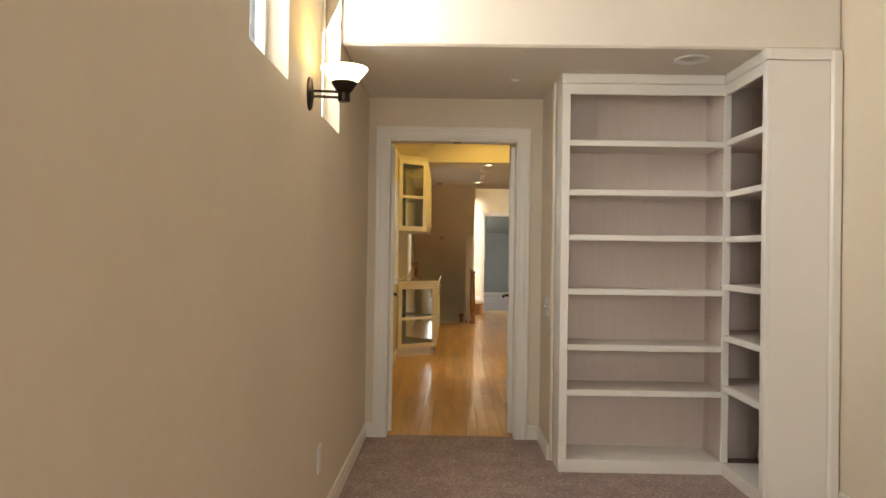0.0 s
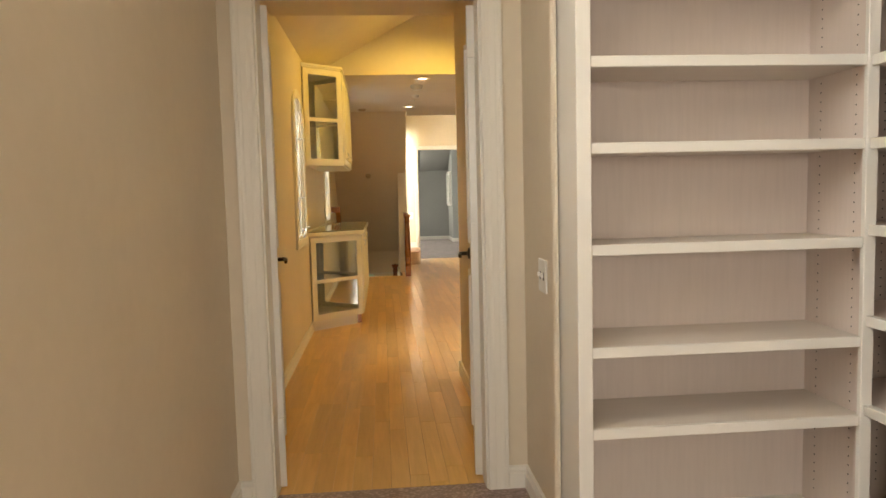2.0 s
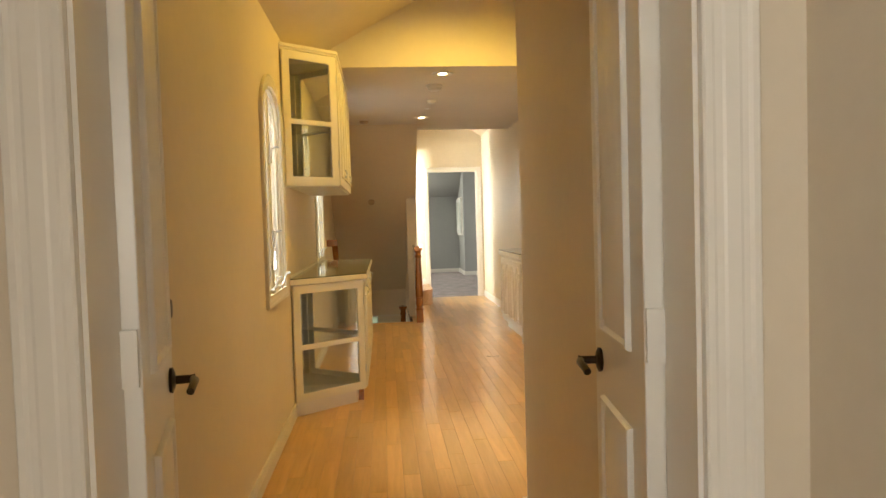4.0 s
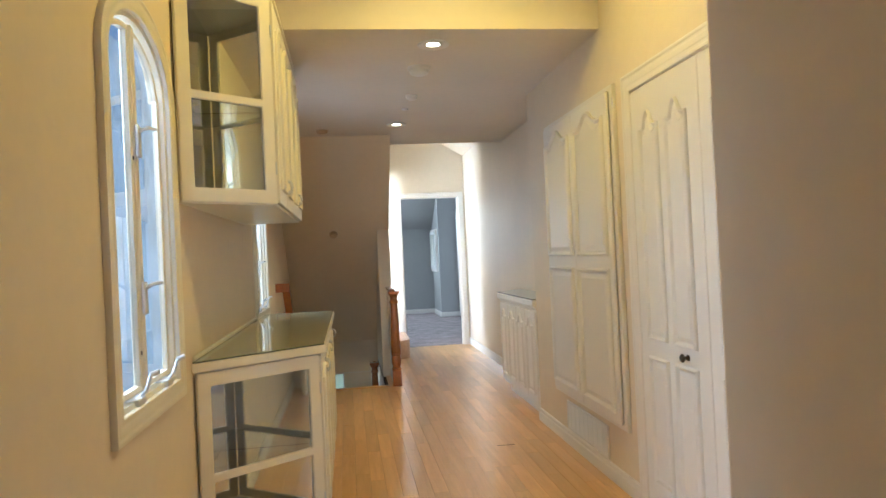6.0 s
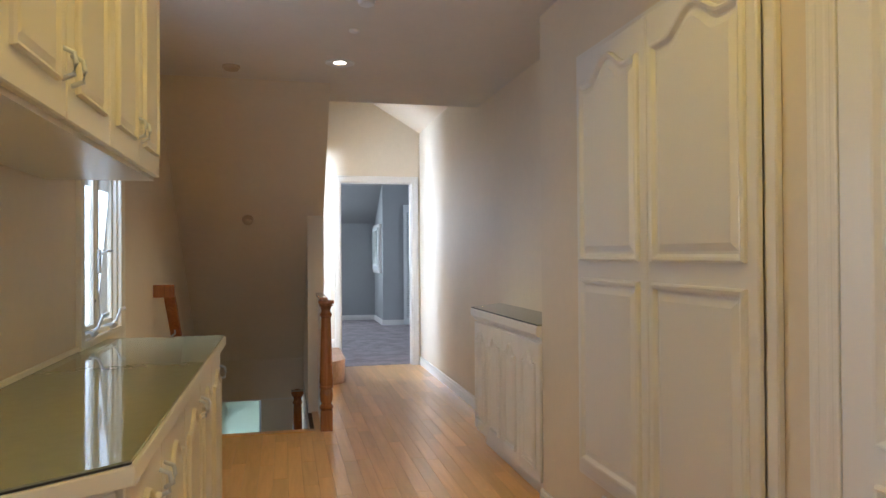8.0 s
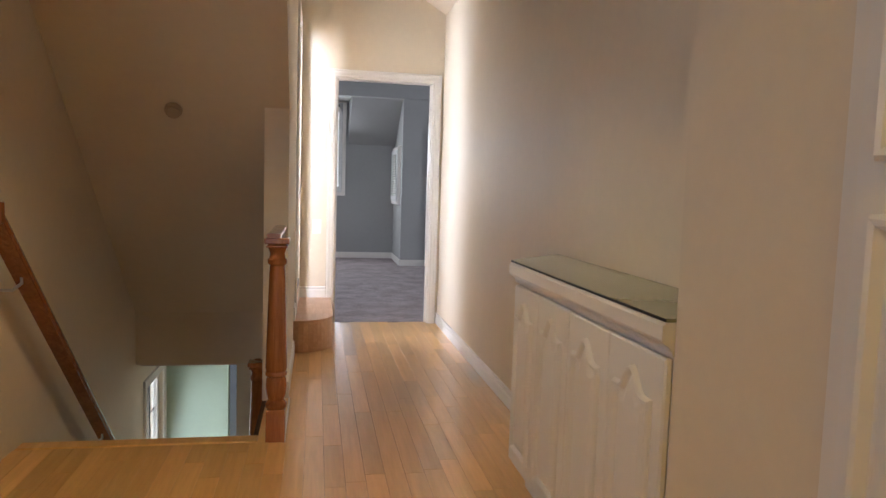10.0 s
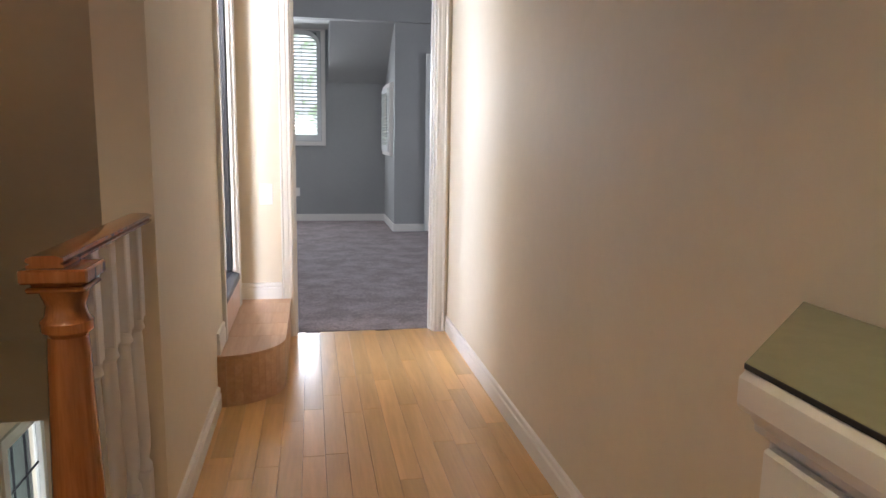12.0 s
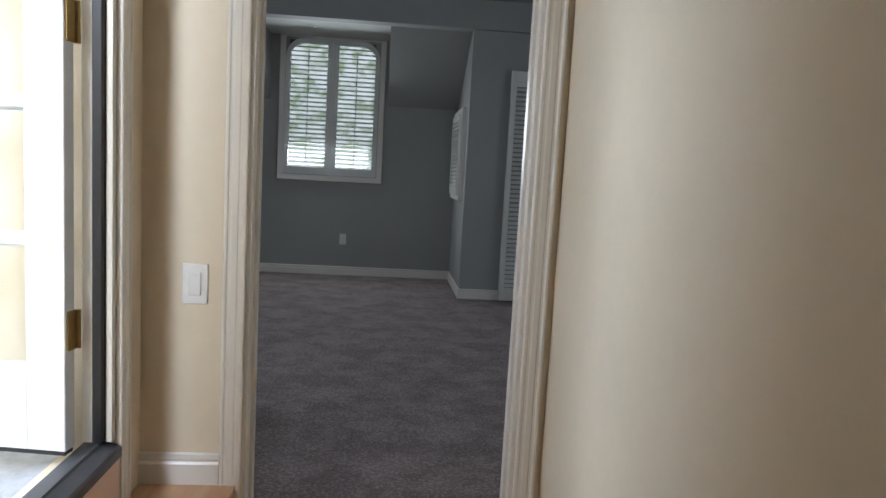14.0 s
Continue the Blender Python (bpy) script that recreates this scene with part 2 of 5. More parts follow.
def tube(bm, pts, r, seg=10):
    """A round bar along points."""
    pts = [Vector(p) for p in pts]
    rings = []
    for k, p in enumerate(pts):
        d = (pts[min(k + 1, len(pts) - 1)] - pts[max(k - 1, 0)]).normalized()
        q = d.to_track_quat("Z", "Y")
        rings.append([bm.verts.new(p + q @ Vector((r * math.cos(6.28318 * s / seg), r * math.sin(6.28318 * s / seg), 0))) for s in range(seg)])
    for a, b in zip(rings, rings[1:]):
        for s in range(seg):
            n = (s + 1) % seg
            bm.faces.new((a[s], a[n], b[n], b[s]))
    bm.faces.new(rings[0][::-1]), bm.faces.new(rings[-1])


def bevel(bm, w=0.003, seg=1):
    bm.normal_update()
    edges = [e for e in bm.edges if len(e.link_faces) == 2 and e.calc_face_angle(0) > 0.6]
    bmesh.ops.bevel(bm, geom=edges, offset=w, segments=seg, affect="EDGES", profile=0.6, clamp_overlap=True)


def mesh_of(name, bm, material, smooth=False):
    bmesh.ops.recalc_face_normals(bm, faces=bm.faces)
    me = bpy.data.meshes.new(name)
    bm.to_mesh(me)
    bm.free()
    me.materials.append(material)
    if smooth:
        for f in me.polygons:
            f.use_smooth = True
        me.set_sharp_from_angle(angle=radians(38))
    return me


def part(name, bm, material, parent=None, label="", smooth=False):
    ob = new(name, mesh_of(name, bm, material, smooth))
    if parent:
        ob.parent = parent
    if label:
        ob["label"] = label
    return ob


def boxes(*rows, bev=0.0):
    bm = bmesh.new()
    for r in rows:
        box(bm, *r)
    if bev:
        bevel(bm, bev)
    return bm


def structure(name, bm, material, label, category):
    return tagged(part(name, bm, material), label, category, kind="structure")


def wall(name, axis, p0, p1, a0, a1, z0, z1, holes, material, label):
    """An upright wall across an axis (0: x, 1: y) from p0 to p1 thick, a0 to a1 along, with holes (a0, a1, z0, z1)."""
    bm = bmesh.new()
    cuts = sorted({a0, a1, *[h[0] for h in holes], *[h[1] for h in holes]})
    for a, b in zip(cuts, cuts[1:]):
        zs = [z0]
        for h in sorted([h for h in holes if h[0] <= a and h[1] >= b], key=lambda h: h[2]):
            zs += [h[2], h[3]]
        zs.append(z1)
        for lo, hi in zip(zs[::2], zs[1::2]):
            if hi - lo > 1e-4:
                box(bm, *((p0, a, lo, p1, b, hi) if axis == 0 else (a, p0, lo, b, p1, hi)))
    bmesh.ops.remove_doubles(bm, verts=bm.verts, dist=1e-5)
    seen = {}
    for f in bm.faces:
        seen.setdefault(tuple(sorted((round(v.co.x, 4), round(v.co.y, 4), round(v.co.z, 4)) for v in f.verts)), []).append(f)
    bmesh.ops.delete(bm, geom=[f for fs in seen.values() if len(fs) > 1 for f in fs], context="FACES")
    return structure(name, bm, material, label, "wall")


def empty(name, label, category, group="", at=(0, 0, 0)):
    ob = new(name)
    ob.location = at
    ob.empty_display_size = 0.05
    return tagged(ob, label, category, group)



def lattice(us, vs, d0, d1, holes, bev=0.0):
    """A flat frame in one piece in the u (x) and v (z) directions, y from d0 to d1, with the cells named in holes left open."""
    bm = bmesh.new()
    vert = {}
    def at(i, k, s):
        if (i, k, s) not in vert:
            vert[i, k, s] = bm.verts.new((us[i], (d0, d1)[s], vs[k]))
        return vert[i, k, s]
    solid = {(i, k) for i in range(len(us) - 1) for k in range(len(vs) - 1)} - set(holes)
    for i, k in solid:
        bm.faces.new((at(i, k, 0), at(i + 1, k, 0), at(i + 1, k + 1, 0), at(i, k + 1, 0)))
        bm.faces.new((at(i, k, 1), at(i, k + 1, 1), at(i + 1, k + 1, 1), at(i + 1, k, 1)))
        for (a, b), near in ((((i, k), (i + 1, k)), (i, k - 1)), (((i + 1, k), (i + 1, k + 1)), (i + 1, k)), (((i + 1, k + 1), (i, k + 1)), (i, k + 1)), (((i, k + 1), (i, k)), (i - 1, k))):
            if near not in solid:
                bm.faces.new((at(*b, 0), at(*a, 0), at(*a, 1), at(*b, 1)))
    bmesh.ops.recalc_face_normals(bm, faces=bm.faces)
    if bev:
        sharp = [e for e in bm.edges if len(e.link_faces) == 2 and e.calc_face_angle() > 0.5]
        bmesh.ops.bevel(bm, geom=sharp, offset=bev, segments=2, affect="EDGES", clamp_overlap=True)
    return bm


# ---- the plan ----
SX0, SX1 = -0.56, 1.98        # study, left and right walls
DW0, DW1 = 2.95, 3.07          # wall with the double doors
NX = 0.63                      # niche wall with the switch
SOF = 2.32                     # soffit over the niche
HX0, HX1, PX = -0.625, -0.69, 0.56          # hall left wall, passage right wall
CX, CY0, CY1 = 1.38, 4.80, 8.87  # closet wall and its ends
RX = 1.655                      # right wall of the far hall
HC = 2.46                      # flat hall ceiling
BY0, BY1 = 7.43, 11.0          # ends of the flat ceiling
SW0, SW1, SWY = 0.31, 0.44, 11.33  # wall beside the stairs
FD0, FD1 = 13.45, 13.57        # wall with the bedroom door
BX0, BX1, BYN = -2.2, 4.2, 19.1    # bedroom
HOLE = 10.74                   # top of the stairs
DX0, DX1, DH = -0.42, 0.463, 2.04     # study double doorway
BD0, BD1, BDH = 0.738, 1.570, 2.10    # bedroom doorway
WX, WY = 1.855, 17.95                 # bay wall of the bedroom and its near end
OD0, OD1 = 12.675, 13.27               # outer doorway
LZ = -2.34                     # floor at the foot of the stairs

# ground outdoors
structure("ground", boxes((-400, -400, -3.05, 400, 400, -3.0)), M_GROUND, "grey-brown ground outside the house", "ground")

# study
structure("floor_study", boxes((SX0 - 0.1, -4.0, -0.1, SX1 + 0.12, DW0 + 0.06, 0.0)), M_CARPET, "taupe cut-pile carpet across the study", "carpet")
wall("wall_study_left", 0, SX0 - 0.12, SX0, -4.0, DW0, 0, 3.6, [(0.14, 0.607, 1.855, 3.1), (1.22, 1.70, 1.855, 3.1)], M_WALL, "beige painted wall with two slim high windows")
wall("wall_study_door", 1, DW0, DW1, HX0 - 0.12, 1.2, 0, 3.7, [(DX0, DX1, 0, DH)], M_WALL, "beige painted wall around the double doors")
niche = bmesh.new()
prism(niche, [(NX, 2.49), (NX + 0.003, 2.478), (NX + 0.010, 2.471), (NX + 0.0195, 2.47), (NX + 0.0195, 2.66), (1.3, 2.66), (1.3, DW0), (NX, DW0)], 2, 0, SOF)
structure("wall_study_niche", niche, M_WALL, "beige niche wall with a rounded corner", "wall")
structure("wall_study_bookcase_back", boxes((NX + 0.02, 2.61, 0, 2.12, 2.655, SOF)), M_WALL, "beige wall behind the bookcase", "wall")
structure("wall_study_right", boxes((SX1, -4.0, 0, SX1 + 0.12, 2.62, 3.6)), M_WALL, "beige painted side wall washed by daylight", "wall")
structure("wall_study_back", boxes((SX0 - 0.12, -4.12, 0, SX1 + 0.12, -4.0, 3.6)), M_WALL, "beige painted back wall of the study", "wall")
structure("soffit_study", boxes((SX0, 1.74, SOF, SX1, DW0, 3.6), bev=0.012), M_CEIL, "painted soffit over the bookcase niche", "soffit")
structure("ceiling_study", boxes((SX0 - 0.12, -4.12, 3.6, SX1 + 0.12, DW0, 3.7)), M_CEIL, "off-white painted study ceiling", "ceiling")

# hall
sub = structure("floor", boxes((HX1 - 0.05, DW0 + 0.06, -0.06, RX + 0.1, HOLE - 0.02, -0.012), (SW0, HOLE - 0.02, -0.06, RX + 0.1, FD0 + 0.07, -0.012)), M_SUB, "narrow honey-coloured oak strip flooring", "floor")
wall("wall_hall_left_outer", 0, HX0 - 0.12, HX0 - 0.0605, DW1, 9.15, 0, 3.7, [(5.55, 7.3, 0.80, 2.25), (8.30, 9.14, 0.85, 2.25)], M_WALL, "outer leaf of the cream hall wall")
wall("wall_hall_left", 0, HX0 - 0.06, HX0, DW1, 9.15, 0, 3.7, [(5.68, 6.36, 0.895, 2.05), (8.45, 9.11, 0.95, 2.05)], M_HALL, "cream painted hall wall with arched casements")
structure("wall_stairs_left", boxes((HX1 - 0.12, 9.15, LZ, HX1, 12.5, 3.7)), M_HALL, "cream painted wall beside the stair handrail", "wall")
wall("wall_lower_left", 0, HX1 - 0.12, HX1, 12.5, 16.0, LZ, 0.29, [(13.03, 13.63, -1.9, -0.42)], M_HALL, "cream painted wall with a leaded stair window")
structure("wall_stairs_left_end", boxes((HX1 - 0.12, 12.5, 0.292, HX1, 12.87, 0.5)), M_HALL, "short end of the stair wall", "wall")
structure("deck", boxes((-4.0, 12.5, 0.30, HX1 - 0.125, 14.5, 0.36), (HX1 - 0.12, 12.87, 0.30, SW0, 14.5, 0.36)), M_DECK, "pale grey roof deck outside the glazed door", "deck")
bm = bmesh.new()
prism(bm, [(PX, DW1), (PX, CY0 - 0.02), (PX + 0.004, CY0 - 0.008), (PX + 0.012, CY0 - 0.002), (PX + 0.024, CY0), (CX + 0.9, CY0), (CX + 0.9, CY0 - 0.12), (PX + 0.12, CY0 - 0.12), (PX + 0.12, DW1)], 2, 0, 3.7)
structure("wall_passage_right", bm, M_HALL, "cream painted passage wall with rounded corner", "wall")
wall("wall_closet", 0, CX, CX + 0.12, CY0, CY1, 0, 3.7, [(5.0, 6.955, 0, 2.03)], M_HALL, "cream painted wall around the closet doors")
structure("wall_closet_end", boxes((CX + 0.12, CY1 - 0.12, 0, RX + 0.12, CY1, 3.7)), M_HALL, "cream painted wall end beside the low cabinet", "wall")
structure("wall_closet_inside", boxes((CX + 0.75, CY0, 0, CX + 0.87, CY1 - 0.12, 3.7)), M_HALL, "plain wall inside the closet", "wall")
structure("wall_hall_right", boxes((RX, CY1, 0, RX + 0.12, FD0, 2.68)), M_HALL, "cream painted hall wall beside the low cabinet", "wall")
bm = boxes((HX1, BY0, HC, RX + 0.12, BY1, HC + 0.1))
box(bm, HX0, BY0 - 0.1, HC, RX + 0.12, BY0, 4.0)
structure("ceiling_hall", bm, M_CEIL, "flat off-white hall ceiling with recessed lights", "ceiling")
bm = bmesh.new()
prism(bm, [(HX0 - 0.1, 2.40), (2.4, 4.13), (2.4, 4.25), (HX0 - 0.1, 2.53)], 1, CY0, BY0 - 0.1)
structure("ceiling_hall_slope", bm, M_HALL, "cream sloping ceiling over the hall entrance", "ceiling")
bm = bmesh.new()
prism(bm, [(RX + 0.12, 2.60), (RX + 0.12, 2.75), (SW0, 3.62), (SW0, 3.47)], 1, BY1, FD1)
prism(bm, [(SW1, 2.562), (RX + 0.12, 2.562), (RX + 0.12, 2.72), (SW1, 3.6)], 1, BY1 - 0.1, BY1 - 0.002)
structure("ceiling_hall_far", bm, M_HALL, "cream sloping ceiling over the far hall", "ceiling")
structure("ceiling_passage", boxes((HX0, DW1, 2.41, PX, CY0 - 0.0, 2.54)), M_HALL, "flat cream ceiling over the passage", "ceiling")
structure("wall_vault_front", boxes((HX0, CY0 - 0.1, 2.54, PX, CY0, 3.7)), M_HALL, "cream upright face at the start of the vault", "wall")
wall("wall_stairs_right", 0, SW0, SW1, SWY, FD0, LZ, 3.7, [(OD0, OD1, 0.40, 2.45)], M_HALL, "cream painted wall between stairs and hall")
structure("wall_stairs_upper", boxes((SW0, BY1 - 0.1, HC + 0.1, SW1, SWY, 3.7)), M_HALL, "cream painted wall over the stair opening", "wall")
bm = bmesh.new()
prism(bm, [(10.43, 2.46), (12.74, 0.23), (12.74, -0.16), (12.86, -0.16), (12.86, 0.355), (12.7, 0.36), (10.6, 2.52)], 0, HX1, SW0)
prism(bm, [(10.43, 2.46), (SWY, 1.59), (SWY, 2.56), (10.43, 2.56)], 0, SW0, SW1)
structure("ceiling_stairs", bm, M_HALL, "sloping painted ceiling following the stairs down", "ceiling")
wall("wall_bedroom_door", 1, FD0, FD1, -2.3, RX + 0.12, 0, 3.9, [(BD0, BD1, 0, BDH)], M_HALL, "cream painted wall around the bedroom door")

# bedroom
structure("floor_bedroom", boxes((BX0, FD0 + 0.07, -0.1, BX1, BYN, 0.0)), M_CARPET2, "plum-grey patterned carpet in the bedroom", "carpet")
wall("wall_bedroom_back", 1, BYN, BYN + 0.15, BX0, WX, 0, 2.9, [(0.015, 0.935, 1.13, 2.52)], M_GREY, "grey painted wall with an arched shuttered window")
wall("wall_bedroom_bay", 0, WX, WX + 0.15, WY, BYN + 0.15, 0, 2.9, [(18.16, 18.90, 0.99, 1.77)], M_GREY, "grey painted bay wall with a narrow arched window")
structure("wall_bedroom_right_back", boxes((WX + 0.15, WY, 0, BX1, WY + 0.15, 2.9)), M_GREY, "grey painted wall behind the louvred door", "wall")
structure("wall_bedroom_left", boxes((BX0 - 0.12, FD1, 0, BX0, BYN, 2.9)), M_GREY, "grey painted bedroom side wall", "wall")
structure("wall_bedroom_right", boxes((BX1, FD1, 0, BX1 + 0.12, 18.2, 2.9)), M_GREY, "grey painted bedroom end wall", "wall")
structure("wall_bedroom_front", boxes((BX0, FD1, 0, BD0, FD1 + 0.01, 2.9), (BD1, FD1, 0, BX1, FD1 + 0.01, 2.9), (BD0, FD1, BDH, BD1, FD1 + 0.01, 2.9)), M_GREY, "grey painted bedroom wall beside the door", "wall")
bm = boxes((BX0, FD1, 2.78, BX1, 17.9, 2.9))
box(bm, BX0, 17.9, 2.52, BX1, 18.05, 2.9)
for xa, xb in ((BX0, -0.17), (1.09, WX)):
    prism(bm, [(18.05, 2.52), (BYN, 1.88), (BYN, 2.9), (18.05, 2.9)], 0, xa, xb)
box(bm, -0.17, 18.05, 2.62, 1.09, BYN, 2.9)
structure("ceiling_bedroom", bm, M_GREY, "grey bedroom ceiling sloping down beside the dormer", "ceiling")

# foot of the stairs
structure("floor_lower", boxes((HX1 - 0.1, 10.6, LZ - 0.1, 4.0, 16.0, LZ)), M_FLOOR, "wooden floor at the foot of the stairs", "floor")
structure("wall_lower_green", boxes((HX1, 13.75, LZ, -0.16, 13.87, -0.2)), M_GREEN, "pale green painted wall below the stairs", "wall")
structure("wall_lower_white", boxes((-0.16, 14.4, LZ, 4.0, 14.52, -0.2)), M_WALL, "off-white wall below the stairs", "wall")
structure("wall_lower_right", boxes((4.0, 11.0, LZ, 4.1, 14.5, 0)), M_WALL, "off-white lower side wall", "wall")
structure("wall_lower_front", boxes((HX1, 10.6, LZ, 4.0, HOLE - 0.02, -0.06)), M_HALL, "painted wall under the landing", "wall")
structure("ceiling_lower", boxes((SW0, 12.86, -0.2, 4.0, 16.0, -0.06), (HX1, 12.86, -0.2, SW0, 16.0, -0.06)), M_CEIL, "painted ceiling below the hall floor", "ceiling")

# plain bright distance outside each window
for nm, m, rows in (("backdrop_study", M_OUT_WHITE, (-1.6, -0.8, 1.2, -1.55, 3.0, 4.4)), ("backdrop_hall", M_OUT_BLUE, (-1.9, 4.0, 0.2, -1.85, 11.0, 3.2)),
                    ("backdrop_bedroom", M_OUT_TREES, (-6, 22.0, -1, 8, 22.05, 5)), ("backdrop_bay", M_OUT_TREES, (3.0, 18.22, 0.2, 3.05, 20.5, 2.8)),
                    ("backdrop_stairs", M_OUT_STAIR, (-1.9, 12.0, -2.3, -1.85, 15.0, 0.1))):
    tagged(part(nm, boxes(rows), m), "plain bright distance outside the window", "backdrop", kind="structure")


# ---- trim ----
def place(axis, face, sign, a, z, d):
    return (a, face + sign * d, z) if axis else (face + sign * d, a, z)


def sweep(bm, axis, face, sign, path, profile, closed=False):
    """A moulding profile of (outwards, proud) carried along path(c), a line set off outwards by c."""
    rows = [[bm.verts.new(place(axis, face, sign, a, z, d)) for a, z in path(c)] for c, d in profile]
    for r, q in zip(rows, rows[1:]):
        n = len(r)
        for k in range(n if closed else n - 1):
            bm.faces.new((r[k], r[(k + 1) % n], q[(k + 1) % n], q[k]))
    if not closed:
        for k in (0, -1):
            bm.faces.new([r[k] for r in rows])


CASE = [(0.0, 0.0), (0.0, 0.012), (0.004, 0.015), (0.014, 0.015), (0.019, 0.0138), (0.030, 0.0138), (0.035, 0.0155), (0.056, 0.0155), (0.061, 0.0142), (0.070, 0.0145), (0.076, 0.018), (0.086, 0.018), (0.088, 0.016), (0.088, 0.0)]
BASE = [(0.0, 0.0), (0.014, 0.0), (0.014, 0.062), (0.009, 0.070), (0.012, 0.078), (0.010, 0.092), (0.0, 0.095)]


def door_path(a0, a1, z0, z1):
    return lambda c: [(a0 - c, z0), (a0 - c, z1 + c), (a1 + c, z1 + c), (a1 + c, z0)]


def arch_path(a0, a1, z0, spring, rise, n=14, sill=True):
    """Closed window outline with a round head."""
    def path(c):
        mid, w = (a0 + a1) / 2, (a1 - a0) / 2 + c
        top = [(mid - w * math.cos(math.pi * k / n), spring + (rise + c) * math.sin(math.pi * k / n)) for k in range(n + 1)]
        return [(a0 - c, z0 - c)] + top + [(a1 + c, z0 - c)]
    return path


def rect_path(a0, a1, z0, z1):
    return lambda c: [(a0 - c, z0 - c), (a0 - c, z1 + c), (a1 + c, z1 + c), (a1 + c, z0 - c)]


def casing(name, axis, face, sign, path, label, profile=CASE, closed=False, scale=1.0, material=None):
    bm = bmesh.new()
    sweep(bm, axis, face, sign, path, [(c * scale, d) for c, d in profile], closed)
    return structure(name, bm, material or M_TRIM, label, "trim")


def baseboard(axis, face, sign, a0, a1, z=0.0):
    bm = bmesh.new()
    rows = [[bm.verts.new(place(axis, face, sign, a, z + h, d)) for d, h in BASE] for a in (a0, a1)]
    for k in range(len(BASE)):
        n = (k + 1) % len(BASE)
        bm.faces.new((rows[0][k], rows[0][n], rows[1][n], rows[1][k]))
    bm.faces.new(rows[0]), bm.faces.new(rows[1])
    structure("baseboard", bm, M_TRIM, "off-white moulded wooden baseboard", "baseboard")


casing("trim_study_doors", 1, DW0, -1, door_path(DX0, DX1, 0, DH), "off-white fluted casing around the double doors", scale=0.97)
casing("trim_hall_doors", 1, DW1, 1, door_path(DX0, DX1, 0, DH), "off-white fluted casing on the hall side of the doors", scale=0.76)
casing("trim_bedroom_door", 1, FD0, -1, door_path(BD0, BD1, 0, BDH), "off-white fluted casing around the bedroom door", scale=0.72)
casing("trim_outer_door", 0, SW1, 1, door_path(OD0, OD1, 0.23, 2.45), "white casing around the glazed outer door", scale=0.7)
casing("trim_closet", 0, CX, -1, door_path(5.0, 6.955, 0, 2.03), "cream casing around the closet doors")
# linings of the door openings
structure("trim_study_jamb", boxes((DX0, DW0 + 0.002, 0, DX0 + 0.008, DW1 - 0.002, DH), (DX1 - 0.008, DW0 + 0.002, 0, DX1, DW1 - 0.002, DH), (DX0 + 0.008, DW0 + 0.002, DH - 0.012, DX1 - 0.008, DW1 - 0.002, DH)), M_TRIM, "off-white lining of the double doorway", "trim")
structure("trim_bedroom_jamb", boxes((BD0, FD0 + 0.002, 0, BD0 + 0.012, FD1 + 0.012, BDH), (BD1 - 0.012, FD0 + 0.002, 0, BD1, FD1 + 0.012, BDH), (BD0 + 0.012, FD0 + 0.002, BDH - 0.012, BD1 - 0.012, FD1 + 0.012, BDH),
          (BD0 + 0.012, FD0 + 0.05, 0, BD0 + 0.022, FD0 + 0.09, BDH - 0.012), (BD1 - 0.022, FD0 + 0.05, 0, BD1 - 0.012, FD0 + 0.09, BDH - 0.012)), M_TRIM, "off-white lining of the bedroom doorway", "trim")
for args in ((0, SX0, 1, -4, DW0), (1, DW0, -1, SX0, DX0 - 0.087), (1, DW0, -1, DX1 + 0.087, NX), (0, NX, -1, 2.475, DW0),
             (0, HX0, 1, DW1, 6.55), (0, PX, -1, DW1, CY0), (1, CY0, 1, PX - 0.014, CX), (0, CX, -1, 7.046, CY1), (1, CY1, 1, CX - 0.014, CX + 0.02),
             (0, RX, -1, 10.40, FD0), (0, SW1, 1, SWY, 12.40), (1, FD0, -1, BD1 + 0.066, RX),
             (1, BYN, -1, BX0, WX), (0, WX, -1, WY, BYN), (1, WY, -1, WX - 0.014, BX1), (0, BX0, 1, FD1, BYN), (0, BX1, -1, FD1, WY), (0, SX1, -1, -4, 1.71)):
    baseboard(*args)
baseboard(1, FD0, -1, SW1, BD0 - 0.066, 0.23)
baseboard(0, SW1, 1, 12.40, OD0 - 0.064, 0.23)


# ---- doors ----
def cathedral(u0, u1, v0, v1, rise, n=20):
    """Panel outline with a wave-shaped head between two small shoulders."""
    pts = [(u0, v0), (u1, v0)]
    if not rise:
        return pts + [(u1, v1), (u0, v1)]
    for k in range(n + 1):
        s = k / n
        e = max(0.0, min(1.0, (s - 0.17) / 0.66))
        pts.append((u1 + (u0 - u1) * s, v1 - rise + rise * (0.5 - 0.5 * math.cos(6.28318 * e))))
    return pts


def raised_panel(shape, proud=0.011, width=0.024):
    """A moulded bead, a groove and a raised field on a door's face, which looks along -y. shape: u0, u1, v0, v1, rise."""
    u0, u1, v0, v1, rise = shape
    bm = bmesh.new()
    rings = []
    for d, h in ((0.0, -0.001), (0.001, proud * 0.55), (width * 0.16, proud), (width * 0.34, proud * 0.85), (width * 0.55, 0.0008), (width * 0.72, 0.0008), (width * 1.25, proud * 0.65)):
        rings.append([bm.verts.new((u, -h, v)) for u, v in cathedral(u0 + d, u1 - d, v0 + d, v1 - d, rise)])
    for r, q in zip(rings, rings[1:]):
        for k in range(len(r)):
            n = (k + 1) % len(r)
            bm.faces.new((r[k], r[n], q[n], q[k]))
    bm.faces.new(rings[-1])
    return bm


